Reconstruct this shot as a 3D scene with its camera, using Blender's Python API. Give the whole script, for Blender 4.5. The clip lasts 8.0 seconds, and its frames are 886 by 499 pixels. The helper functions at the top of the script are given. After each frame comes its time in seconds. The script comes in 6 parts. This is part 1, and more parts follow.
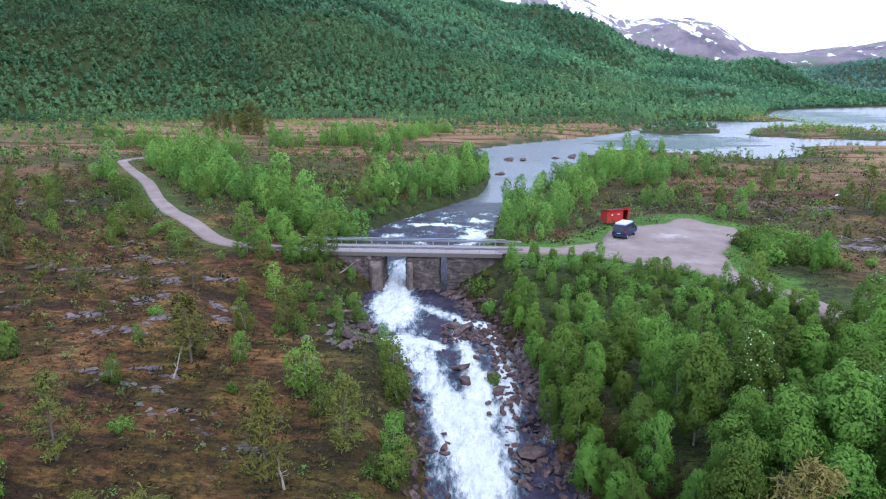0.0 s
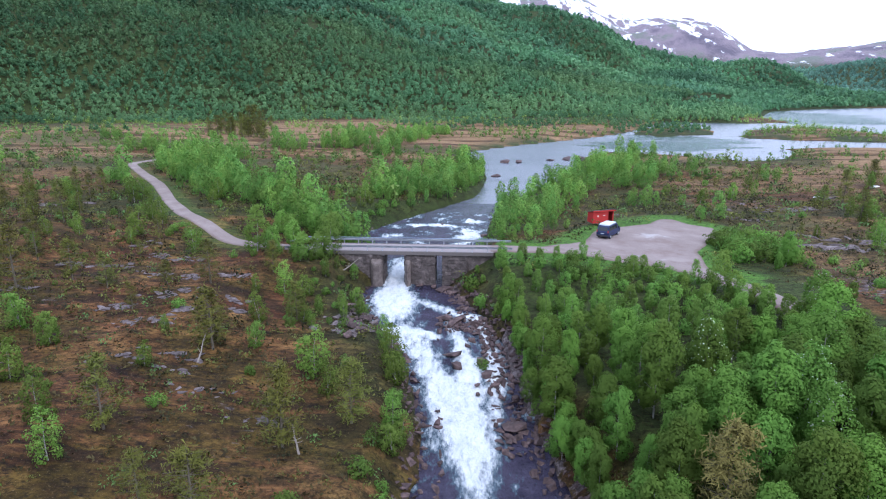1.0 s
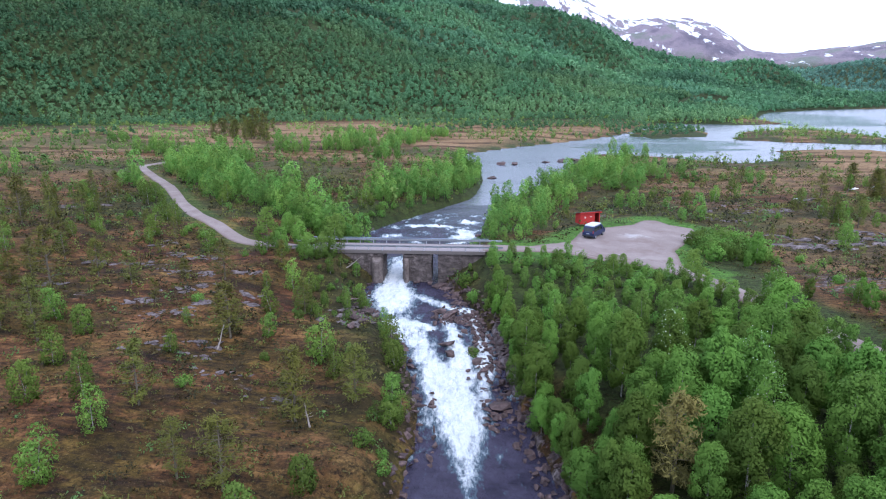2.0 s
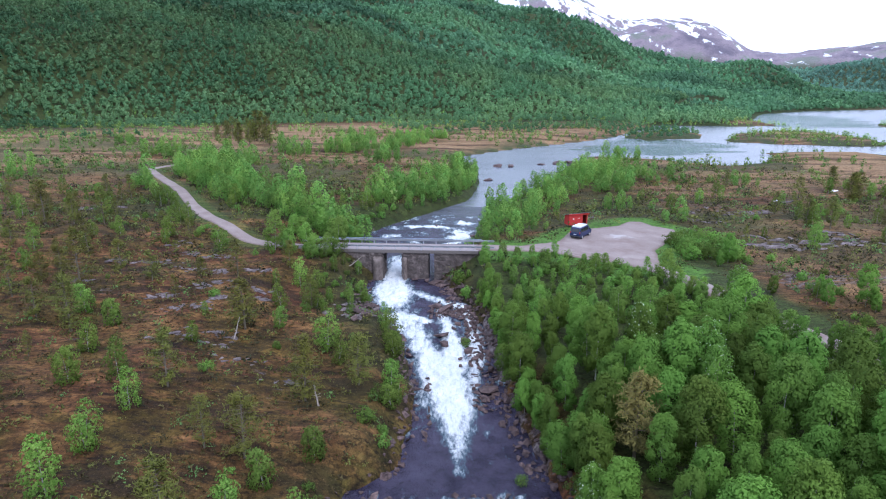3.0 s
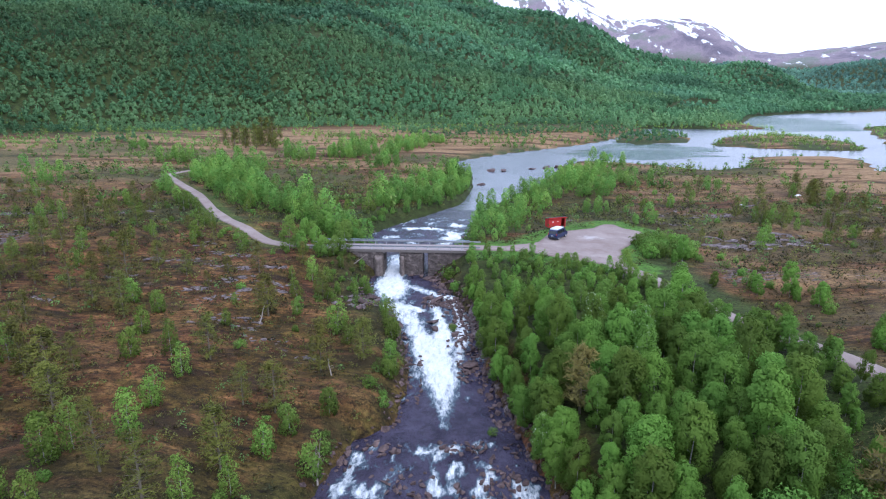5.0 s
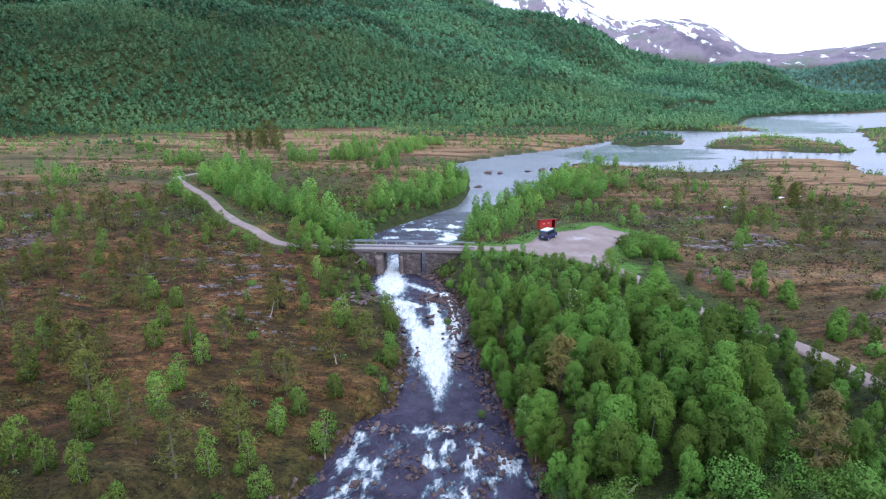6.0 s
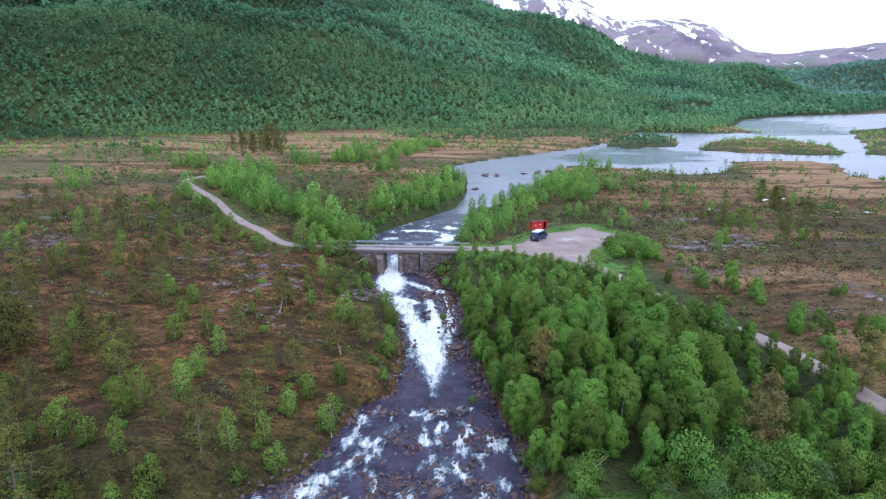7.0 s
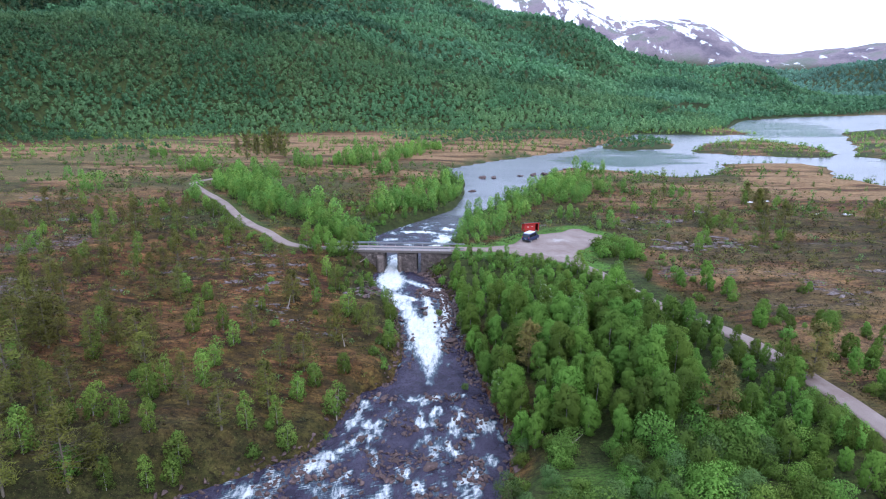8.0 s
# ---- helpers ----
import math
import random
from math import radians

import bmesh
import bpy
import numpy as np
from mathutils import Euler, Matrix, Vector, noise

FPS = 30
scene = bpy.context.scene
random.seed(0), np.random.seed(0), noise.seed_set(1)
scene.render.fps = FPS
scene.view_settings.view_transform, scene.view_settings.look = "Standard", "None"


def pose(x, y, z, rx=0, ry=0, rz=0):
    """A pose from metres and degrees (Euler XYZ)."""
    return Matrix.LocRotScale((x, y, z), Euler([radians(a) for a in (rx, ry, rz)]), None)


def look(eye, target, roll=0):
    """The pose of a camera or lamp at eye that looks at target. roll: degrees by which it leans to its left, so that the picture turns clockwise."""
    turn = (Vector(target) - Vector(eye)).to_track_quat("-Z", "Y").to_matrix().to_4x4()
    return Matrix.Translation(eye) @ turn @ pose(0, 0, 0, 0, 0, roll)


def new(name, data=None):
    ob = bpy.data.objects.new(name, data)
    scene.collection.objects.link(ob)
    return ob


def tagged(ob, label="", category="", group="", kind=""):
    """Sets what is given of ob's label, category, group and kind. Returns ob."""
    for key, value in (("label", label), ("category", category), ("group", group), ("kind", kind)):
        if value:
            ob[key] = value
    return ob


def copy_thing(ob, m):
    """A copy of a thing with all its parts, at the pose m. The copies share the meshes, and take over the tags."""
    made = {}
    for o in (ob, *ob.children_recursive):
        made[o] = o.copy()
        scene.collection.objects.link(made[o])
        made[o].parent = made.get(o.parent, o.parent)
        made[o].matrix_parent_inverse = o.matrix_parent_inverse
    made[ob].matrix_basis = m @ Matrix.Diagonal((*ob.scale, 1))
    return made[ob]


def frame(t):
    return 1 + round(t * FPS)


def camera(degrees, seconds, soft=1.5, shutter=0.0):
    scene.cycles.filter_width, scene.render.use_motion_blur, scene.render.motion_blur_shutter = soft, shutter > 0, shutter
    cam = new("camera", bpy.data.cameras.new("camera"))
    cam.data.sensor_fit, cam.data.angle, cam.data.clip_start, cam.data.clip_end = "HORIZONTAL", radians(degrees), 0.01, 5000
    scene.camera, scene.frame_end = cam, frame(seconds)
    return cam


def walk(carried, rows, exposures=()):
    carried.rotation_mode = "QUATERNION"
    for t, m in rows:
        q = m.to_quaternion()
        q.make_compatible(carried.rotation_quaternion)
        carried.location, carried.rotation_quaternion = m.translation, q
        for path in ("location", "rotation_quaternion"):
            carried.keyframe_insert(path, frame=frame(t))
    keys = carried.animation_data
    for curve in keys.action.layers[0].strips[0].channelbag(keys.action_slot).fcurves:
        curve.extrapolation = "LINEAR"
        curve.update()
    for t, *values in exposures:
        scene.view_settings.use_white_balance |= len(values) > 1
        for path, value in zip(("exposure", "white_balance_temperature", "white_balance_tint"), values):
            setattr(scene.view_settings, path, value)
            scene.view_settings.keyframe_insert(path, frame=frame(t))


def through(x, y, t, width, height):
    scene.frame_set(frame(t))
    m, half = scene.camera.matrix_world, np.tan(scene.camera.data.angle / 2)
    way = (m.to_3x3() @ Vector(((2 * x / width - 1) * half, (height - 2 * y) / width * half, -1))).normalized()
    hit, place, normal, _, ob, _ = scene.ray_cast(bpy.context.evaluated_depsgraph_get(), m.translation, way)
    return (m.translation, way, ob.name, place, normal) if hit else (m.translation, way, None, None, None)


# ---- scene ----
cam = camera(72.0, 8.0, soft=1.1)
PATH = [  # seconds, x, y, z, turns about x, y, z
    (0, 0.0, -0.0, 29.17, 74.933, 0, 0.0),
    (0.5, 0.27, -3.0, 29.91, 74.921, 0, -0.015),
    (1, 0.55, -6.04, 30.68, 74.909, 0, -0.028),
    (1.5, 0.84, -9.12, 31.47, 74.897, 0, -0.038),
    (3, 1.74, -18.65, 33.97, 74.861, 0, -0.054),
    (3.5, 2.06, -21.92, 34.86, 74.849, 0, -0.054),
    (4, 2.39, -25.25, 35.76, 74.837, 0, -0.052),
    (4.5, 2.73, -28.63, 36.7, 74.825, 0, -0.048),
    (6, 3.79, -39.13, 39.65, 74.791, 0, -0.02),
    (6.5, 4.16, -42.75, 40.69, 74.779, 0, -0.006),
    (7, 4.54, -46.43, 41.76, 74.767, 0, 0.011),
    (7.5, 4.94, -50.18, 42.86, 74.756, 0, 0.03),
    (8, 5.34, -54.0, 43.98, 74.745, 0, 0.051),
]
walk(cam, [(t, pose(*p)) for t, *p in PATH], exposures=[(0.0, 0.05, 5440, 14), (8.0, 0.05, 5440, 14)])

# ---- sky and sun: a bright overcast evening ----
SUN_ELEVATION, SUN_TURN = 48.0, 150.0
world = bpy.data.worlds.new("sky")
scene.world = world
world.use_nodes = True
wn, wl = world.node_tree.nodes, world.node_tree.links
wn.clear()
sky = wn.new("ShaderNodeTexSky")
sky.sky_type, sky.sun_disc = "NISHITA", False
sky.sun_elevation, sky.sun_rotation = radians(SUN_ELEVATION), radians(SUN_TURN)
sky.air_density, sky.dust_density = 1.0, 3.0
clear = wn.new("ShaderNodeBackground")
clear.inputs["Strength"].default_value = 0.06
cloud = wn.new("ShaderNodeBackground")
cloud.inputs["Color"].default_value = (0.90, 0.94, 1.04, 1)
cloud.inputs["Strength"].default_value = 1.68
veil = wn.new("ShaderNodeAddShader")
wout = wn.new("ShaderNodeOutputWorld")
wl.new(sky.outputs[0], clear.inputs["Color"])
wl.new(clear.outputs[0], veil.inputs[0])
wl.new(cloud.outputs[0], veil.inputs[1])
wl.new(veil.outputs[0], wout.inputs["Surface"])

sun = new("sun", bpy.data.lights.new("sun", "SUN"))
sun.data.energy, sun.data.angle, sun.data.color = 1.5, radians(18), (1.0, 0.96, 0.9)
az, el = radians(SUN_TURN), radians(SUN_ELEVATION)
toward_sun = Vector((math.sin(az) * math.cos(el), math.cos(az) * math.cos(el), math.sin(el)))
sun.matrix_world = look(toward_sun * 200, (0, 0, 0))

# ---- small helpers ----
rng = np.random.default_rng(7)


def lattice(ix, iy, seed):
    n = (ix.astype(np.int64) * 374761393 + iy.astype(np.int64) * 668265263 + seed * 982451653) & 0xFFFFFFFF
    n = ((n ^ (n >> 13)) * 1274126177) & 0xFFFFFFFF
    return ((n ^ (n >> 16)) & 0xFFFF) / 65535.0


def noise2(x, y, size, seed=0):
    """Smooth value noise, 0 to 1, in cells of that size."""
    u, v = np.asarray(x, float) / size, np.asarray(y, float) / size
    iu, iv = np.floor(u), np.floor(v)
    a, b = u - iu, v - iv
    a, b = a * a * (3 - 2 * a), b * b * (3 - 2 * b)
    n00, n10 = lattice(iu, iv, seed), lattice(iu + 1, iv, seed)
    n01, n11 = lattice(iu, iv + 1, seed), lattice(iu + 1, iv + 1, seed)
    return (n00 * (1 - a) + n10 * a) * (1 - b) + (n01 * (1 - a) + n11 * a) * b


def fractal(x, y, size, seed=0, octaves=4):
    total, amp, norm = 0.0, 1.0, 0.0
    for k in range(octaves):
        total = total + amp * noise2(x, y, size / 2**k, seed + 17 * k)
        norm += amp
        amp *= 0.5
    return total / norm


def ease(a, b, v):
    u = np.clip((v - a) / (b - a), 0, 1)
    return u * u * (3 - 2 * u)


def off_line(x, y, line):
    """Distance to a polyline in plan."""
    best = np.full(np.shape(x), 1e9)
    for (ax, ay), (bx, by) in zip(line[:-1], line[1:]):
        dx, dy = bx - ax, by - ay
        k = np.clip(((x - ax) * dx + (y - ay) * dy) / (dx * dx + dy * dy + 1e-12), 0, 1)
        best = np.minimum(best, np.hypot(x - ax - k * dx, y - ay - k * dy))
    return best


def off_shape(x, y, shape):
    """Signed distance to a closed outline in plan: negative inside."""
    inside = np.zeros(np.shape(x), bool)
    for (ax, ay), (bx, by) in zip(shape, shape[1:] + shape[:1]):
        if ay != by:
            inside ^= ((ay > y) != (by > y)) & (x < (bx - ax) * (y - ay) / (by - ay) + ax)
    d = off_line(x, y, shape + shape[:1])
    return np.where(inside, -d, d)


def mesh_of(name, verts, faces, material=None, smooth=False):
    """A mesh from arrays: faces all with the same number of corners; six columns hold places and soft normals."""
    verts, faces = np.asarray(verts, np.float32), np.asarray(faces, np.int32)
    soft = verts[:, 3:] if verts.shape[1] == 6 else None
    verts = np.ascontiguousarray(verts[:, :3])
    me = bpy.data.meshes.new(name)
    n, k = faces.shape
    me.vertices.add(len(verts))
    me.vertices.foreach_set("co", verts.ravel())
    me.loops.add(n * k)
    me.loops.foreach_set("vertex_index", faces.ravel())
    me.polygons.add(n)
    me.polygons.foreach_set("loop_start", np.arange(n, dtype=np.int32) * k)
    me.polygons.foreach_set("use_smooth", np.full(n, smooth))
    me.update(calc_edges=True)
    me.validate()
    if soft is not None:
        me.normals_split_custom_set_from_vertices(soft.tolist())
    if material:
        me.materials.append(material)
    return me


def give(me, name, values):
    me.attributes.new(name, "FLOAT", "POINT").data.foreach_set("value", np.asarray(values, np.float32).ravel())


def part(name, bm, material, parent, label=""):
    """Links a bmesh as one mesh object under a thing or a part."""
    me = bpy.data.meshes.new(name)
    bm.to_mesh(me)
    bm.free()
    me.materials.append(material)
    ob = new(name, me)
    ob.parent = parent
    return tagged(ob, label)


def part_mesh(name, me, parent, label=""):
    ob = new(name, me)
    ob.parent = parent
    return tagged(ob, label)


def thing(name, m, label, category, group="", kind=""):
    ob = new(name)
    ob.empty_display_size = 0.2
    ob.matrix_basis = m
    return tagged(ob, label, category, group, kind)


def box(bm, lo, hi, bevel=0.0):
    """An upright box between two corners, its edges rounded off."""
    c = [(a + b) / 2 for a, b in zip(lo, hi)]
    d = [abs(b - a) for a, b in zip(lo, hi)]
    r = bmesh.ops.create_cube(bm, size=1.0, matrix=Matrix.Translation(c) @ Matrix.Diagonal((*d, 1)))
    if bevel:
        edges = list({e for v in r["verts"] for e in v.link_edges})
        bmesh.ops.bevel(bm, geom=edges, offset=bevel, segments=2, affect="EDGES", profile=0.6)
    return bm


def block(lo, hi, bevel=0.0):
    return box(bmesh.new(), lo, hi, bevel)


def rod(bm, a, b, r0, r1=None, sides=8):
    a, b = Vector(a), Vector(b)
    m = Matrix.Translation((a + b) / 2) @ (b - a).to_track_quat("Z", "Y").to_matrix().to_4x4()
    bmesh.ops.create_cone(bm, cap_ends=True, segments=sides, radius1=r0, radius2=r0 if r1 is None else r1, depth=(b - a).length, matrix=m)
    return bm


# ---- materials ----
class Paint:
    """A node material, built up step by step."""

    def __init__(self, name, roughness=0.8, metallic=0.0, specular=0.5):
        self.mat = bpy.data.materials.new(name)
        self.mat.use_nodes = True
        self.n, self.l = self.mat.node_tree.nodes, self.mat.node_tree.links
        self.bsdf = self.n["Principled BSDF"]
        self.bsdf.inputs["Roughness"].default_value = roughness
        self.bsdf.inputs["Metallic"].default_value = metallic
        self.bsdf.inputs["Specular IOR Level"].default_value = specular
        self.place = self.n.new("ShaderNodeNewGeometry").outputs["Position"]
        self.local = None

    def own(self):
        """Noise in the thing's own space from here on."""
        self.place = self.n.new("ShaderNodeTexCoord").outputs["Object"]
        return self

    def noise(self, scale, detail=4.0, rough=0.6, stretch=None):
        t = self.n.new("ShaderNodeTexNoise")
        t.inputs["Scale"].default_value, t.inputs["Detail"].default_value, t.inputs["Roughness"].default_value = scale, detail, rough
        src = self.place
        if stretch:
            m = self.n.new("ShaderNodeMapping")
            m.inputs["Scale"].default_value = stretch
            self.l.new(src, m.inputs["Vector"])
            src = m.outputs[0]
        self.l.new(src, t.inputs["Vector"])
        return t.outputs["Fac"]

    def attr(self, name):
        a = self.n.new("ShaderNodeAttribute")
        a.attribute_name = name
        return a.outputs["Fac"]

    def chance(self):
        return self.n.new("ShaderNodeObjectInfo").outputs["Random"]

    def island(self):
        return self.n.new("ShaderNodeNewGeometry").outputs["Random Per Island"]

    def span(self, v, a, b, lo=0.0, hi=1.0):
        m = self.n.new("ShaderNodeMapRange")
        m.interpolation_type = "SMOOTHSTEP"
        for key, x in (("From Min", a), ("From Max", b), ("To Min", lo), ("To Max", hi)):
            m.inputs[key].default_value = x
        self.l.new(v, m.inputs["Value"])
        return m.outputs["Result"]

    def math(self, op, a, b):
        m = self.n.new("ShaderNodeMath")
        m.operation = op
        for k, v in enumerate((a, b)):
            if isinstance(v, (int, float)):
                m.inputs[k].default_value = v
            else:
                self.l.new(v, m.inputs[k])
        return m.outputs[0]

    def ramp(self, v, *stops):
        r = self.n.new("ShaderNodeValToRGB")
        e = r.color_ramp.elements
        while len(e) < len(stops):
            e.new(0.5)
        for k, (p, c) in enumerate(stops):
            e[k].position, e[k].color = p, (*c, 1)
        self.l.new(v, r.inputs["Fac"])
        return r.outputs["Color"]

    def mix(self, f, a, b, blend="MIX"):
        m = self.n.new("ShaderNodeMix")
        m.data_type, m.blend_type = "RGBA", blend
        for socket, v in ((m.inputs["Factor"], f), (m.inputs[6], a), (m.inputs[7], b)):
            if isinstance(v, tuple):
                socket.default_value = (*v, 1)
            elif isinstance(v, (int, float)):
                socket.default_value = v
            else:
                self.l.new(v, socket)
        return m.outputs[2]

    def colour(self, c):
        if isinstance(c, tuple):
            self.bsdf.inputs["Base Color"].default_value = (*c, 1)
        else:
            self.l.new(c, self.bsdf.inputs["Base Color"])
        return self

    def rough(self, v):
        self.l.new(v, self.bsdf.inputs["Roughness"])
        return self

    def bump(self, v, strength=0.5, distance=0.1):
        b = self.n.new("ShaderNodeBump")
        b.inputs["Strength"].default_value, b.inputs["Distance"].default_value = strength, distance
        self.l.new(v, b.inputs["Height"])
        if self.local:
            self.l.new(self.local, b.inputs["Normal"])
        self.local = b.outputs[0]
        self.l.new(self.local, self.bsdf.inputs["Normal"])
        return self


def ground_paint():
    p = Paint("heath", 0.95, specular=0.2)
    big, mid, fine = p.noise(0.05, 5), p.noise(0.42, 9, 0.74, (0.6, 1.35, 1)), p.noise(2.6, 6, 0.75)
    strata = p.noise(0.34, 9, 0.72, (0.5, 1.5, 1))
    heath = p.ramp(strata, (0.36, (0.008, 0.005, 0.004)), (0.46, (0.042, 0.021, 0.012)), (0.54, (0.105, 0.053, 0.026)), (0.66, (0.255, 0.150, 0.078)))
    red = p.ramp(mid, (0.36, (0.016, 0.006, 0.004)), (0.48, (0.088, 0.033, 0.020)), (0.66, (0.220, 0.098, 0.060)))
    moss = p.ramp(mid, (0.36, (0.008, 0.007, 0.003)), (0.50, (0.046, 0.038, 0.009)), (0.66, (0.130, 0.100, 0.028)))
    straw = p.ramp(mid, (0.36, (0.024, 0.014, 0.006)), (0.50, (0.105, 0.062, 0.025)), (0.66, (0.270, 0.175, 0.080)))
    c = p.mix(p.span(big, 0.48, 0.62, 0.0, 0.55), heath, red)
    c = p.mix(p.span(p.noise(0.085, 6, 0.7, (0.6, 1.6, 1)), 0.48, 0.57, 0.0, 0.8), c, straw)
    c = p.mix(p.span(p.noise(0.13, 6, 0.65, (0.6, 1.5, 1)), 0.46, 0.56, 0.0, 0.8), c, moss)
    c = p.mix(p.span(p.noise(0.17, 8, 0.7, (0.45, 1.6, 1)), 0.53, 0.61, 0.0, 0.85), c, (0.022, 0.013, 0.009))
    c = p.mix(1.0, c, (1.17, 0.98, 0.72), "MULTIPLY")
    c = p.mix(p.math("MULTIPLY", p.attr("bog"), p.span(p.noise(0.035, 7, 0.7, (0.4, 2.2, 1)), 0.43, 0.54, 0.0, 0.95)), c, p.ramp(mid, (0.3, (0.17, 0.098, 0.045)), (0.7, (0.38, 0.24, 0.12))))
    c = p.mix(p.math("MULTIPLY", p.attr("dark_moss"), 0.8), c, p.ramp(mid, (0.34, (0.008, 0.008, 0.003)), (0.50, (0.028, 0.029, 0.008)), (0.66, (0.078, 0.070, 0.020))))
    green = p.ramp(mid, (0.32, (0.013, 0.021, 0.005)), (0.52, (0.036, 0.054, 0.012)), (0.70, (0.072, 0.094, 0.021)))
    c = p.mix(p.span(p.attr("green"), 0.05, 0.95), c, green)
    c = p.mix(p.span(p.attr("turf"), 0.2, 0.8), c, p.ramp(mid, (0.3, (0.044, 0.105, 0.012)), (0.7, (0.105, 0.220, 0.030))))
    stone = p.ramp(p.noise(1.3, 6, 0.7), (0.3, (0.035, 0.028, 0.027)), (0.5, (0.11, 0.086, 0.084)), (0.7, (0.25, 0.21, 0.205)))
    layer = p.noise(0.8, 7, 0.72, (0.35, 1.5, 1.0))
    c = p.mix(p.span(p.math("ADD", p.attr("rock"), p.math("MULTIPLY", p.math("SUBTRACT", layer, 0.5), 1.6)), 0.50, 0.60), c, stone)
    # Fell rock is lightened a little to stand for haze.
    fell = p.ramp(p.noise(0.006, 8, 0.65), (0.35, (0.12, 0.105, 0.135)), (0.5, (0.24, 0.195, 0.225)), (0.62, (0.17, 0.18, 0.16)))
    c = p.mix(p.span(p.attr("fell"), 0.1, 0.9), c, fell)
    snowy = p.math("ADD", p.attr("snow"), p.math("MULTIPLY", p.math("SUBTRACT", p.noise(0.010, 9, 0.66, (1.5, 0.9, 0.6)), 0.5), 2.4))
    c = p.mix(p.span(snowy, 0.46, 0.54), c, (0.80, 0.82, 0.88))
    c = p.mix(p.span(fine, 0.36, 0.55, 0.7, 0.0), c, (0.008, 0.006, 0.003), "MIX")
    grain = p.noise(7.0, 4, 0.7)
    free = p.math("SUBTRACT", 1.0, p.attr("fell"))
    c = p.mix(p.math("MULTIPLY", p.span(grain, 0.57, 0.70, 0.0, 0.40), free), c, (0.27, 0.185, 0.095))
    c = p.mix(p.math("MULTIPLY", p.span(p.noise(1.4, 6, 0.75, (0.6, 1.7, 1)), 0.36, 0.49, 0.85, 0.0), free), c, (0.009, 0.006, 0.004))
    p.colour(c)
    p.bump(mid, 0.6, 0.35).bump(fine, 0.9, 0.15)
    return p.mat


def gravel_paint(name, tint, dry):
    p = Paint(name, 0.92, specular=0.25)
    worn = p.noise(0.22, 5, 0.6)
    c = p.ramp(p.noise(14, 4, 0.7), (0.3, tuple(v * 0.72 for v in tint)), (0.7, tuple(v * 1.2 for v in tint)))
    c = p.mix(p.span(p.noise(0.32, 6, 0.65), 0.46, 0.64, 0.0, 0.55), c, tuple(v * k for v, k in zip(tint, (0.72, 0.62, 0.60))))
    c = p.mix(p.span(worn, 0.45, 0.7, 0.0, 0.6), c, dry)
    c = p.mix(p.span(p.math("ADD", p.attr("edge"), p.math("MULTIPLY", p.math("SUBTRACT", p.noise(0.7, 5), 0.5), 0.6)), 0.1, 1.0, 0.0, 0.9), c, (0.125, 0.088, 0.070))
    c = p.mix(p.span(p.math("ADD", p.attr("pale"), p.math("MULTIPLY", p.math("SUBTRACT", p.noise(0.55, 7, 0.7), 0.5), 2.6)), 0.55, 1.15, 0.0, 0.6), c, (0.40, 0.38, 0.375))
    p.colour(c).bump(p.noise(25, 3), 0.5, 0.03)
    return p.mat


def stone_paint(name, low, mid, high, lichen=0.3):
    p = Paint(name, 0.85, specular=0.35)
    c = p.ramp(p.noise(1.6, 6, 0.7), (0.3, low), (0.5, mid), (0.72, high))
    c = p.mix(p.span(p.chance(), 0.0, 1.0, 0.0, 0.5), c, tuple(v * 0.55 for v in mid), "MIX")
    c = p.mix(p.span(p.noise(4.5, 5, 0.7), 0.56, 0.68, 0.0, lichen), c, (0.42, 0.40, 0.36))
    p.colour(c).bump(p.noise(3.5, 6, 0.7), 0.7, 0.12).bump(p.noise(22, 3), 0.4, 0.02)
    return p.mat


def leaf_paint(name, dark, mid, light, through=0.42, patch=0.12, single=True, hue=(0.4, 0.478, 0.506), vary=0.85):
    p = Paint(name, 0.7, specular=0.1)
    c = p.ramp(p.island(), (0.0, dark), (0.5, mid), (1.0, light))
    c = p.mix(p.span(p.noise(patch, 3), 0.38, 0.62, 0.0, 0.4), c, (mid[0] * 0.5, mid[1] * 0.6, mid[2] * 0.8))
    whole = p.n.new("ShaderNodeHueSaturation")
    p.l.new(c, whole.inputs["Color"])
    p.l.new(p.span(p.chance(), 0, 1, hue[1], hue[2]) if single else p.span(p.noise(hue[0], 3), 0.35, 0.65, hue[1], hue[2]), whole.inputs["Hue"])
    p.l.new(p.math("ADD", (p.math("ADD", p.math("MULTIPLY", p.chance(), vary), 1.0 - vary / 2) if single else p.math("ADD", 1.0, 0.0)), p.attr("tone")), whole.inputs["Value"])
    p.colour(whole.outputs[0])
    lit = p.n.new("ShaderNodeBsdfTranslucent")
    p.l.new(whole.outputs[0], lit.inputs["Color"])
    m = p.n.new("ShaderNodeMixShader")
    m.inputs[0].default_value = through
    p.l.new(p.bsdf.outputs[0], m.inputs[1])
    p.l.new(lit.outputs[0], m.inputs[2])
    p.l.new(m.outputs[0], p.n["Material Output"].inputs["Surface"])
    return p.mat


def wood_paint(name, a, b, scale=(3, 3, 0.4)):
    p = Paint(name, 0.8).own()
    c = p.ramp(p.noise(6, 5, 0.6, scale), (0.3, a), (0.7, b))
    p.colour(c).bump(p.noise(14, 4, 0.6, scale), 0.4, 0.02)
    return p.mat


def birch_bark():
    p = Paint("birch_bark", 0.75).own()
    c = p.ramp(p.noise(5, 4, 0.6, (1, 1, 5)), (0.36, (0.05, 0.045, 0.04)), (0.50, (0.30, 0.28, 0.25)), (0.75, (0.50, 0.47, 0.43)))
    p.colour(c).bump(p.noise(9, 4), 0.4, 0.02)
    return p.mat


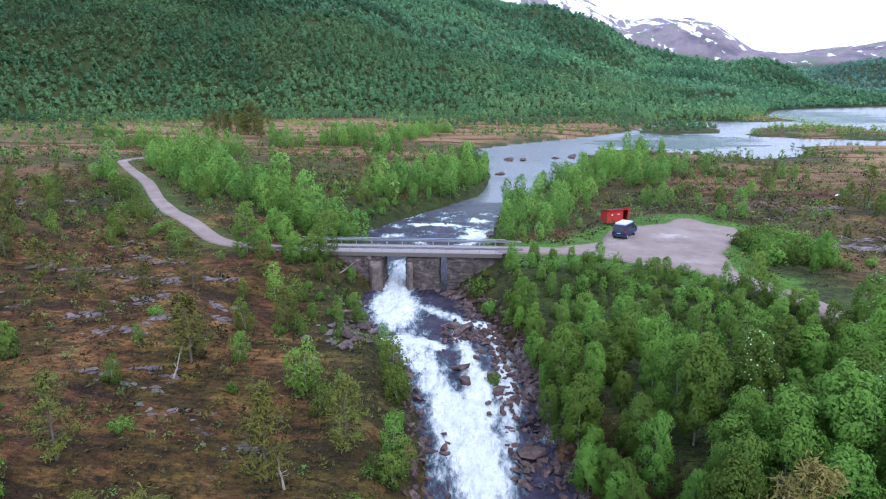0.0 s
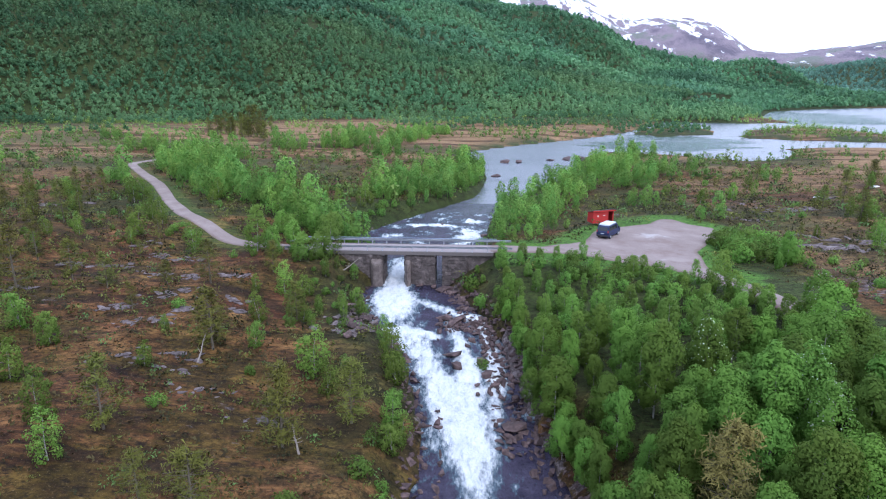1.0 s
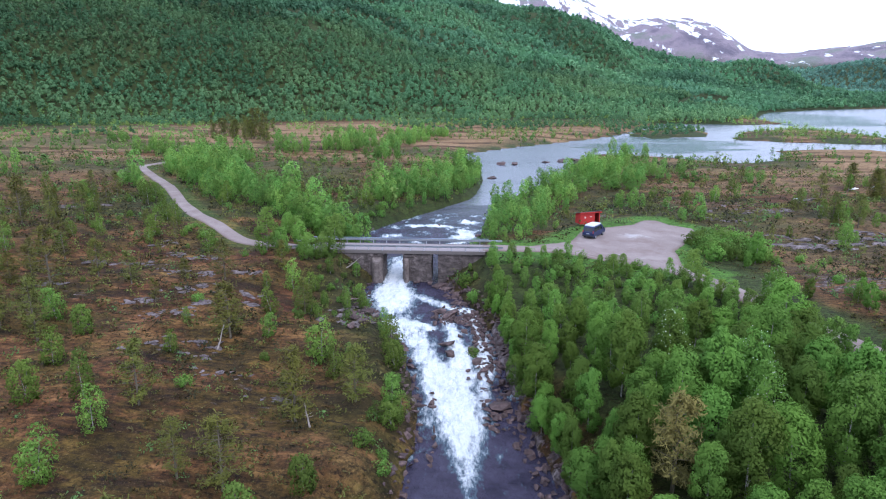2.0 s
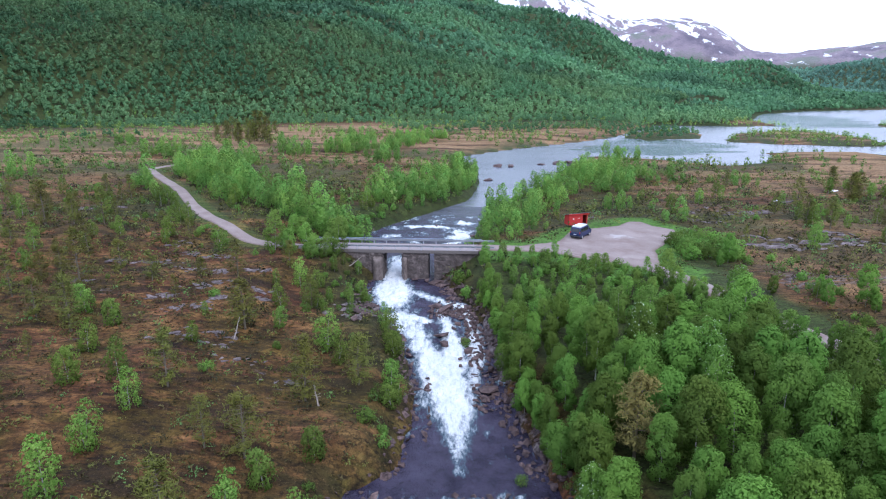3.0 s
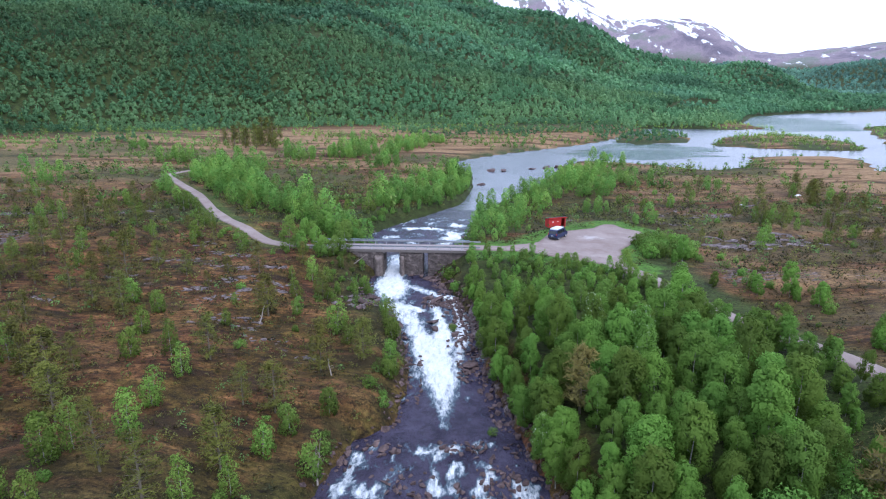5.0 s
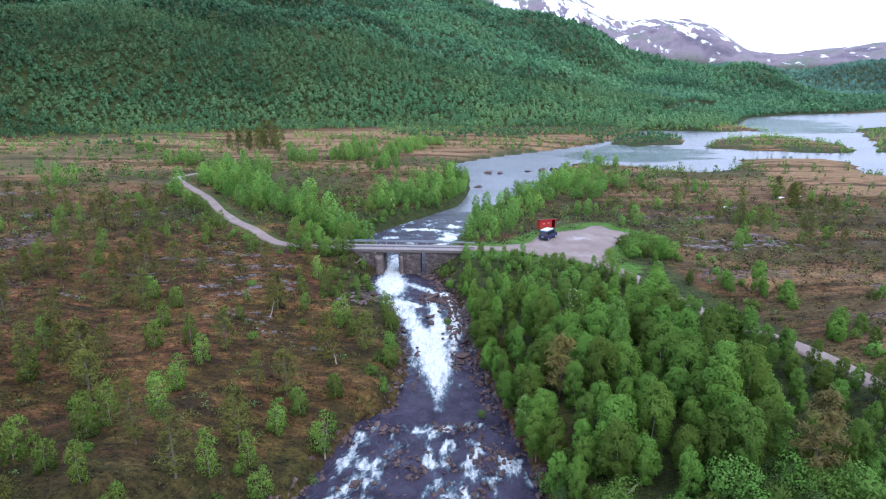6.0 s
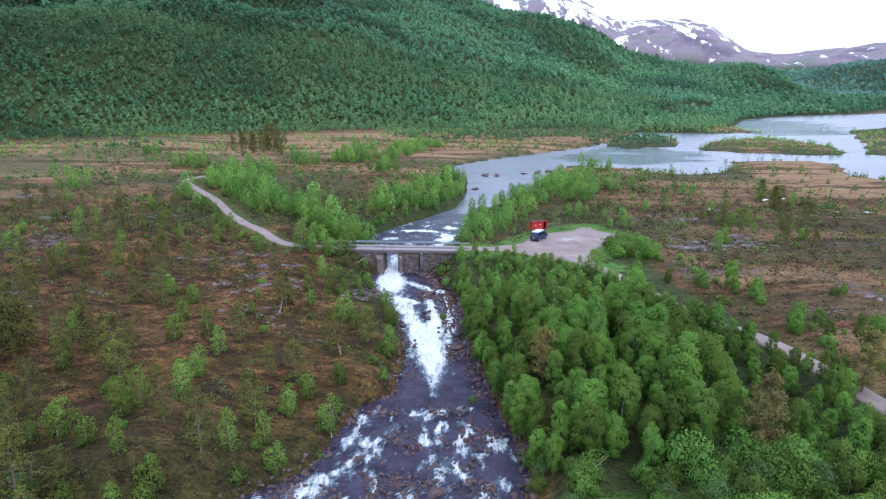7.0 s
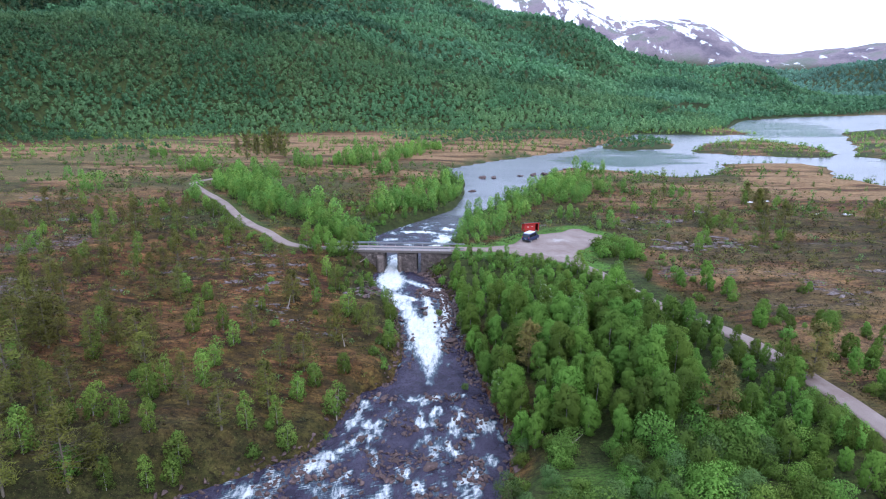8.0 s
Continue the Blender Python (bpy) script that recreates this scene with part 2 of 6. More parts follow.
def water_paint():
    p = Paint("river_water", 0.06, specular=0.5)
    p.bsdf.inputs["IOR"].default_value = 1.33
    stream, fleck = p.noise(0.8, 9, 0.66, (1.9, 0.7, 1)), p.noise(2.6, 7, 0.7, (1.5, 0.8, 1))
    froth = p.math("ADD", p.math("MULTIPLY", p.attr("foam"), 1.38), p.math("ADD", p.math("MULTIPLY", p.math("SUBTRACT", stream, 0.5), 1.8), p.math("MULTIPLY", p.math("SUBTRACT", fleck, 0.5), 0.9)))
    mask = p.span(froth, 0.44, 1.04)
    # Lilac and grey sky reflections are lifted into the water's base colour.
    dark_water = p.ramp(p.noise(0.35, 4), (0.3, (0.022, 0.018, 0.038)), (0.7, (0.080, 0.070, 0.112)))
    dark_water = p.mix(p.attr("calm"), dark_water, p.ramp(p.noise(0.05, 6, 0.6, (0.4, 1.8, 1)), (0.35, (0.050, 0.056, 0.076)), (0.65, (0.120, 0.128, 0.152))))
    dark_water = p.mix(p.span(froth, 0.20, 0.5, 0.0, 0.7), dark_water, (0.11, 0.17, 0.21))
    # Blue shade is painted into the foam's white by noise.
    p.colour(p.mix(mask, dark_water, p.ramp(p.noise(1.1, 8, 0.72, (1.6, 0.8, 1)), (0.34, (0.56, 0.62, 0.68)), (0.47, (0.76, 0.79, 0.82)), (0.60, (0.86, 0.88, 0.90)))))
    p.rough(p.span(mask, 0.0, 1.0, 0.26, 0.85))
    p.bump(froth, 0.8, 0.5)
    wave = p.math("SUBTRACT", 1.0, p.math("MULTIPLY", p.attr("calm"), 0.95))
    p.bump(p.math("MULTIPLY", wave, p.noise(1.5, 6, 0.62, (1.2, 0.9, 1))), 1.0, 0.48).bump(p.math("MULTIPLY", wave, p.noise(5, 5, 0.65)), 0.8, 0.16)
    return p.mat


def lake_paint():
    """Sky's grey reflection painted into the base; dark green, smoother where ruffled water reflects less."""
    p = Paint("lake_water", 0.2, specular=0.5)
    p.bsdf.inputs["IOR"].default_value = 1.38
    patch = p.math("SUBTRACT", p.noise(0.045, 7, 0.65, (0.35, 1.9, 1)), 0.5)
    dark_water = p.span(p.math("ADD", p.attr("dark_water"), p.math("MULTIPLY", patch, 3.4)), 0.25, 0.95)
    sky_grey = p.ramp(p.noise(0.05, 6, 0.6, (0.4, 1.8, 1)), (0.35, (0.050, 0.056, 0.076)), (0.65, (0.120, 0.128, 0.152)))
    p.colour(p.mix(dark_water, sky_grey, (0.026, 0.072, 0.062)))
    p.rough(p.span(p.math("ADD", dark_water, p.math("MULTIPLY", patch, 1.2)), 0, 1, 0.26, 0.10))
    p.bump(p.math("MULTIPLY", p.noise(0.8, 4, 0.6, (0.6, 1.6, 1)), p.span(dark_water, 0, 1, 0.04, 1.0)), 0.9, 0.6)
    return p.mat


def plain_paint(name, c, roughness=0.5, metallic=0.0, wear=0.25):
    p = Paint(name, roughness, metallic).own()
    p.colour(p.mix(p.span(p.noise(7, 5, 0.65), 0.35, 0.7, 0.0, wear), c, tuple(v * 0.55 + 0.03 for v in c)))
    p.bump(p.noise(30, 3), 0.1, 0.01)
    return p.mat


M_GROUND = ground_paint()
M_ROAD = gravel_paint("road_gravel", (0.215, 0.170, 0.155), (0.285, 0.240, 0.222))
M_RIVER, M_LAKE = water_paint(), lake_paint()
M_BOULDER = stone_paint("river_stone", (0.022, 0.015, 0.015), (0.080, 0.052, 0.049), (0.21, 0.140, 0.125), 0.12)
M_RUBBLE = stone_paint("rubble_stone", (0.020, 0.014, 0.015), (0.078, 0.050, 0.048), (0.22, 0.150, 0.135), 0.1)
M_OUTCROP = stone_paint("outcrop_stone", (0.038, 0.029, 0.029), (0.120, 0.094, 0.093), (0.26, 0.215, 0.21), 0.3)
M_ASHLAR = stone_paint("bridge_stone", (0.034, 0.026, 0.024), (0.095, 0.074, 0.068), (0.22, 0.180, 0.165), 0.25)
M_LEAF = leaf_paint("birch_leaves", (0.110, 0.201, 0.030), (0.125, 0.223, 0.035), (0.145, 0.251, 0.044), vary=0.8)
M_BUSH = leaf_paint("willow_leaves", (0.108, 0.203, 0.034), (0.138, 0.249, 0.043), (0.172, 0.294, 0.059))
M_NEEDLE = leaf_paint("pine_needles", (0.096, 0.104, 0.018), (0.126, 0.134, 0.025), (0.160, 0.166, 0.036), 0.15, vary=0.4)
M_DEAD = leaf_paint("dry_needles", (0.150, 0.132, 0.036), (0.185, 0.160, 0.045), (0.220, 0.190, 0.058), 0.15)
# Distant haze is put into these two as a bluer leaf tint.
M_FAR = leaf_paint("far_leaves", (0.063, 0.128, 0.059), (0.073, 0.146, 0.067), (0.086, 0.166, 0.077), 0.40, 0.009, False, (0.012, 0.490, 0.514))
M_HAZE_RIDGE = leaf_paint("hazy_ridge_leaves", (0.082, 0.152, 0.106), (0.094, 0.172, 0.120), (0.106, 0.190, 0.132), 0.40, 0.004, False, (0.006, 0.490, 0.515))
M_FOOT = leaf_paint("foot_leaves", (0.063, 0.121, 0.051), (0.077, 0.143, 0.059), (0.096, 0.167, 0.068), 0.40, 0.02, False, (0.02, 0.488, 0.512))
M_WOOD = leaf_paint("grove_leaves", (0.132, 0.260, 0.047), (0.165, 0.313, 0.060), (0.201, 0.360, 0.078), 0.42, 0.05, False)
M_YOUNG = leaf_paint("young_birch_leaves", (0.100, 0.180, 0.026), (0.152, 0.246, 0.042), (0.219, 0.318, 0.066))
M_SALLOW = leaf_paint("sallow_leaves", (0.085, 0.150, 0.042), (0.108, 0.180, 0.052), (0.135, 0.210, 0.064))
M_DWARF = leaf_paint("dwarf_birch_leaves", (0.095, 0.107, 0.027), (0.135, 0.151, 0.038), (0.189, 0.206, 0.054), 0.35, 0.15, False, (0.06, 0.475, 0.510))
M_JUNIPER = leaf_paint("juniper_needles", (0.026, 0.030, 0.014), (0.040, 0.044, 0.020), (0.058, 0.062, 0.028), 0.25, 0.15, False, (0.06, 0.475, 0.510))
# Birch leaf colour lifted: a lighter copy for trees by bridge, road and parking.
M_BRIGHT = leaf_paint("bright_birch_leaves", (0.140, 0.245, 0.042), (0.162, 0.278, 0.050), (0.185, 0.310, 0.062), vary=0.5)
M_BLOSSOM = leaf_paint("rowan_blossom", (0.42, 0.52, 0.30), (0.52, 0.60, 0.40), (0.62, 0.68, 0.50), 0.2)
M_SCRUB = leaf_paint("scrub_leaves", (0.099, 0.165, 0.037), (0.130, 0.209, 0.048), (0.165, 0.248, 0.066), 0.25, 0.04, False, (0.05, 0.470, 0.515))
M_BARK, M_PINEBARK = birch_bark(), wood_paint("pine_bark", (0.07, 0.058, 0.040), (0.16, 0.13, 0.09))
M_CONCRETE = plain_paint("deck_concrete", (0.26, 0.22, 0.215), 0.9, 0.0, 0.5)
M_STEEL = plain_paint("galvanised_steel", (0.42, 0.43, 0.46), 0.5, 0.5)

# ---- the lie of the land ----
LAKE_Z = 5.0
# y along the valley, left bank, right bank, water level
RIVER = [
    (-70, -110, -60, -1.6), (-30, -75, -18, -1.1), (-10, -48, 2, -0.8), (3.5, -25, 11.5, -0.3), (7, -18, 12.8, 0.0), (12.7, -10.5, 14.0, 0.2),
    (19, -8.3, 13.0, 0.6), (25, -6.6, 11.6, 0.9), (28.5, -2.4, 10.9, 1.0), (35, -1.5, 9.6, 1.3), (40, -1.3, 8.4, 2.3), (48, -2.8, 7.4, 3.3),
    (55, -5.0, 7.0, 3.9), (61, -8.2, 5.3, 4.2), (68, -10.3, 2.8, 4.4), (72, -9.2, 1.4, 4.55), (75, -7.5, 0.6, 4.65), (80, -9.5, 4.5, 4.8), (88, -14.5, 7.0, 4.9),
    (100, -13.8, 8.4, 4.95), (109, -9.2, 9.8, 4.98), (120, -1.9, 11.6, 5.0), (136, 8.0, 20.0, 5.0), (150, 11.0, 30.0, 5.0), (165, 12.8, 36.0, 5.0),
    (200, 14.5, 46.0, 5.0), (215, 10.0, 50.0, 5.0),
]
RY, RL, RR, RZ = (np.array(c, float) for c in zip(*RIVER))
LAKE = [
    (11, 198), (46, 203), (49, 214), (64, 238), (87, 226), (106, 206), (124, 214), (141, 238), (135, 246), (160, 254), (186, 254), (190, 237),
    (174, 206), (180, 184), (260, 150), (600, 100), (1400, 100), (2100, 700), (1700, 1150), (1150, 1000), (760, 850), (573, 750), (420, 690), (321, 612),
    (258, 500), (251, 428), (209, 426), (160, 437), (124, 378), (99, 331), (61, 290), (33, 264), (7, 232),
]
ISLANDS = [
    [(103, 329), (122, 376), (154, 390), (160, 357), (147, 325), (111, 311)],
    [(149, 305), (177, 356), (229, 387), (240, 332), (228, 292), (212, 274), (169, 291)],
    [(232, 285), (262, 330), (330, 450), (440, 520), (640, 520), (500, 330), (330, 240), (245, 262)],
]
SPOTS = np.array([
    (-24, 72, 9.6), (-40, 91, 10.4), (-57, 119, 10.8), (-82, 155, 10.5), (-10, 33, 4.6), (-23, 43, 6.6), (-30, 49, 7.8), (-36, 60, 9.0), (-29, 57, 8.5), (-29, 14, 5.8),
    (-35, 39, 7.2), (-8, 16, 2.2), (-60, 40, 9.0), (-60, 75, 11.3), (-60, 10, 8.0), (-12, 60, 6.2), (-17, 73, 8.6), (-100, 150, 11.5), (-150, 80, 13.5), (-190, 284, 11),
    (-117, 390, 8), (0, 420, 8), (-20, 180, 7.6), (-5, 150, 7), (0, 250, 6.4), (-60, 250, 8.5), (25, 85, 8.6), (38, 90, 8.7), (33, 66, 8.7), (58, 80, 8.4),
])
SPOTS = np.vstack([SPOTS, np.array([
    (75, 65, 8.8), (50, 24, 8.7), (52, 8, 8.6), (12, 55, 6.0), (15, 40, 5.4), (18, 24, 4.4), (20, 8, 3.5), (30, 30, 6.6), (35, 15, 6.0), (80, 123, 7.6), (61, 100, 8.6),
    (14, 73, 9.2), (6, 75, 9.4), (30, 130, 7.4), (60, 180, 6.6), (120, 190, 6.2), (150, 235, 6), (100, 40, 9), (100, 0, 8), (20, 100, 7.4), (15, 125, 6.6),
    (-300, 300, 14), (-20, -60, 2), (40, -60, 5), (-120, -60, 8), (200, 60, 9), (50, 420, 7.5),
])])
ROAD_WEST = [(-17.0, 75.2), (-21, 75.1), (-25.6, 74.9), (-29, 77.2), (-34.5, 83.5), (-41.5, 91.5), (-49.5, 104), (-58, 119), (-68, 134), (-77, 148), (-82, 156), (-80, 163), (-74, 170)]
ROAD_MID = [(-17.0, 75.2), (7.0, 73.7)]
ROAD_EAST = [(7.0, 73.7), (11, 73.5), (15, 73.3), (22, 72.5), (28, 68.8), (32.0, 64.2), (36.5, 55.5), (41.2, 46.0), (44.2, 38.8), (48.2, 27.2), (50.6, 18), (52.0, 9), (52.6, 0), (52.5, -30), (50, -70)]
PARKING = [(14, 75.2), (18.5, 77.5), (21.5, 80.5), (23.0, 84.5), (25.5, 88.5), (29.5, 90.3), (34.5, 91.5), (37.5, 95.5), (39.6, 95.0), (40.5, 91.5), (43.2, 88.6), (42.5, 83.5), (38.5, 79.0), (35.2, 74.0), (33.8, 68.5), (33.5, 63.0), (28, 66.5), (20, 70.8)]
FOOT_AZ = [-90, -60, -36, -25, -12, 0, 10, 16, 21, 25, 29, 33, 38, 60, 90]
FOOT_R = [300, 330, 400, 425, 440, 450, 470, 480, 470, 480, 640, 800, 1050, 1600, 1800]
CREST_AZ = [-90, -36, -10, 0, 5.2, 9.8, 13.8, 16.9, 19.1, 22, 24.4, 28, 31, 34, 60]
CREST_R = [1500, 1600, 1600, 1550, 1450, 1400, 1400, 1400, 1400, 1400, 1350, 1350, 1350, 1400, 1600]
CREST_Z = [380, 380, 330, 262, 190, 172, 142, 98, 84, 64, 36, 15, 8, 8, 8]
SPUR_AZ, SPUR_Z = [18, 20.5, 23, 24.4, 26.5, 29, 30.2, 31.7, 33.1, 36, 60], [0, 62, 92, 106, 96, 76, 76, 90, 102, 116, 140]
PEAK_AZ = [-90, 0, 6.7, 10.9, 12.9, 14.7, 16.8, 18.9, 20.9, 22.9, 24.6, 26.4, 28.8, 31.2, 34.6, 45, 90]
PEAK_Z = [480, 520, 505, 475, 453, 385, 353, 374, 350, 318, 249, 182, 172, 197, 212, 240, 300]


def river_at(y):
    return np.interp(y, RY, RL), np.interp(y, RY, RR), np.interp(y, RY, RZ)


def off_river(x, y):
    l, r, _ = river_at(y)
    slope = 0.8
    d = np.maximum(l - x, x - r) * slope
    return np.where((y > 214), 1e3, d)


def off_lake(x, y):
    d = off_shape(x, y, LAKE)
    for i in ISLANDS:
        d = np.maximum(d, -off_shape(x, y, i))
    return d


def off_road(x, y):
    d = np.minimum(off_line(x, y, ROAD_WEST), off_line(x, y, ROAD_EAST)) - 1.9
    return np.minimum(d, off_shape(x, y, PARKING))


def road_level(x, y):
    """Height of the road bed, which runs smoothly."""
    w = 1.0 / (30 + (x[..., None] - SPOTS[:, 0]) ** 2 + (y[..., None] - SPOTS[:, 1]) ** 2) ** 2
    return (w * SPOTS[:, 2]).sum(-1) / w.sum(-1)


def height(x, y):
    """The ground's height at places in the plan."""
    x, y = np.asarray(x, float), np.asarray(y, float)
    smooth = road_level(x, y)
    r, a = np.hypot(x, y), np.degrees(np.arctan2(x, y))
    road = off_road(x, y)
    wild = ease(2.0, 8.0, road)
    land = smooth + wild * ((fractal(x, y, 14, 3) - 0.5) * 2.2 + (fractal(x, y, 3.5, 5, 3) - 0.5) * 0.7) * (1 - 0.5 * ease(120, 300, r))
    # the wooded hill, its crest, and the fells behind it
    foot, crest, top = np.interp(a, FOOT_AZ, FOOT_R), np.interp(a, CREST_AZ, CREST_R), np.interp(a, CREST_AZ, CREST_Z)
    up = np.clip((r - foot) / np.maximum(crest - foot, 50), 0, 3)
    fore = np.interp(a, [-90, -20, 15, 30], [26, 22, 6, 0]) * ease(0, 130, r - foot)
    hill = np.where(up < 1, up * (top - 8), (top - 8) * (1 - 0.35 * np.minimum(up - 1, 1))) + fore + (fractal(x, y, 210, 9) - 0.5) * 74 * ease(30, 300, r - foot) * ease(0, 350, crest - r) * np.clip(top / 150, 0.15, 1)
    knoll = 54 * np.exp(-((r * np.radians(a - 27) / 92) ** 2 + ((r - 1480) / 170) ** 2))
    peak = np.interp(a, PEAK_AZ, PEAK_Z) * ease(1500, 3900, r) * (0.93 + 0.20 * fractal(x, y, 260, 21, 6) - 0.12 * np.abs(2 * noise2(x, y, 150, 23) - 1) + 0.05) * np.where(r > 3900, 1 - 0.6 * ease(3900, 5200, r), 1)
    spur = np.interp(a, SPUR_AZ, SPUR_Z) * ease(2050, 2800, r) * (0.9 + 0.2 * fractal(x, y, 260, 25, 4))
    far = np.maximum(np.maximum(np.maximum(hill, 0) + knoll, peak * ease(2750, 3300, r)), spur)
    behind = ease(-40, -500, y) * 40
    land = land + np.where(y > 100, far, 0) + behind
    # river and lake beds and their banks
    d = off_river(x, y)
    _, _, zw = river_at(y)
    steep = np.where(d > 0, 0.35 + d * (0.75 + 0.5 * noise2(x, y, 5, 31)), -0.9 + 0.5 * np.clip(d + 1, 0, 1))
    land = np.where(d < 25, np.minimum(land, zw + steep), land)
    e = off_lake(x, y)
    flat = np.where(e > 0, 0.12 + e * 0.10 + 0.3 * (fractal(x, y, 9, 41) - 0.3) * ease(0, 3, e), -0.6)
    land = np.where(e < 60, np.minimum(land, LAKE_Z + flat), land)
    inner = np.min([off_shape(x, y, i) for i in ISLANDS], axis=0)
    return np.where(inner < 0, LAKE_Z + np.minimum(0.1 - inner * 0.12, 1.6), land)


def steps(lo, hi, fine, start, end, growth, most):
    mid = list(np.arange(lo, hi + 1e-6, fine))
    for sign, at, stop in ((-1, lo, start), (1, hi, end)):
        d = fine
        while (at - stop) * sign < 0:
            d = min(d * growth, most)
            at += sign * d
            mid.append(at)
    return np.array(sorted(mid))


def grid_faces(nx, ny):
    i = (np.arange(ny - 1)[:, None] * nx + np.arange(nx - 1)[None, :]).ravel()
    return np.stack([i, i + 1, i + nx + 1, i + nx], 1)


gx = steps(-48, 58, 0.76, -4200, 4200, 1.055, 60)
gy = steps(1, 98, 0.76, -1500, 4700, 1.05, 50)
X, Y = np.meshgrid(gx, gy)
Z = np.concatenate([height(X[k:k + 40], Y[k:k + 40]) for k in range(0, len(gy), 40)])
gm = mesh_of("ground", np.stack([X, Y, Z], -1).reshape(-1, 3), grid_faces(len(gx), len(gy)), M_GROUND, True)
ground = tagged(new("ground", gm), "rolling brown heath and green wooded valley with fells", "ground", kind="structure")
R, A = np.hypot(X, Y), np.degrees(np.arctan2(X, Y))
foot = np.interp(A, FOOT_AZ, FOOT_R)
road_d, river_d, lake_d = off_road(X, Y), off_river(X, Y), off_lake(X, Y)
green = 0.95 * ease(-30, 10, R - foot)  + 0.35 * ease(14, 3, river_d) * (Y < 110) * (X < 0)
green += 0.85 * ease(-1, 5, river_d + 4 * (fractal(X, Y, 12, 55) - 0.5)) * ease(77, 71, Y) * ease(52, 42, X + 8 * (fractal(X, Y, 14, 57) - 0.5)) * (X > np.interp(Y, RY, RL))
green += 0.6 * ease(0.45, 0.65, fractal(X, Y, 40, 51)) * (Y > 90) + 0.85 * ease(9, 2, river_d) * (Y > 84) + 0.5 * ease(6, 1, np.abs(lake_d)) * (lake_d > 0)
green += 0.7 * (np.min([off_shape(X, Y, i) for i in ISLANDS], axis=0) < 0) * ease(0.3, 0.6, fractal(X, Y, 20, 58))
green += 0.5 * ease(9, 3, off_line(X, Y, ROAD_EAST) + 6 * (fractal(X, Y, 7, 56) - 0.5)) * (Y < 62) * (X > 30)
give(gm, "green", np.clip(green, 0, 1))
rocky = 0.56 * ease(0.42, 0.62, fractal(X, Y * 2.2, 16, 61)) * ease(0.40, 0.58, fractal(X, Y, 45, 63)) * ease(230, 90, R) * ease(2, 6, road_d) * ease(0.5, 0.1, green) * (0.45 + 0.55 * ease(26, 44, Y)) + np.where(X > 0, 0.38 * ease(1.6, 0.2, river_d), 0.36 * ease(1.4, 0.2, river_d)) * (Y < 110)
give(gm, "rock", np.clip(rocky, 0, 1))
give(gm, "bog", np.maximum(ease(120, 230, R) * ease(-10, -60, R - foot), 0.55 * ease(42, 56, X) * (Y < 200)))
# Dark moss tint; its near-left share also paints in lens corner darkening.
give(gm, "dark_moss", 0.9 * ease(9, 3, river_d) * (Y > 40) * (Y < 76) + ease(30, 4, Y + 14 * (fractal(X, Y, 16, 59) - 0.5)) * (X < 0) + 0.8 * ease(40, 52, X) * ease(0.36, 0.52, fractal(X, Y * 1.5, 22, 67)) * (Y < 125))
lawn = ease(7, 2, np.hypot((X - 21) / 1.8, Y - 1) + 4 * (fractal(X, Y, 5, 52) - 0.5))
give(gm, "turf", 0.5 * lawn + ease(1.0, 0.2, road_d / np.where((X > 8) & (X < 47) & (Y > 62), 7.5, 3.2) + 0.45 * (fractal(X, Y, 4, 53) - 0.5)) * np.where(X > 8, (Y > 60) * 0.9, (X < -24) * 0.42))
give(gm, "fell", ease(2900, 3150, R) * ease(70, 150, Z))
give(gm, "snow", np.where(R > 2950, 0.20 + ease(110, 420, Z) * 0.34, -2))

# ---- water ----
ry = np.concatenate([np.arange(-60, 0, 1.5), np.arange(0, 80, 0.3), np.arange(80, 216, 0.7)])
k = np.linspace(0, 1, 72)
l, r, zw = river_at(ry)
WX = (l - 1.2)[:, None] + (r - l + 2.4)[:, None] * k[None, :]
WY = np.repeat(ry[:, None], len(k), 1)
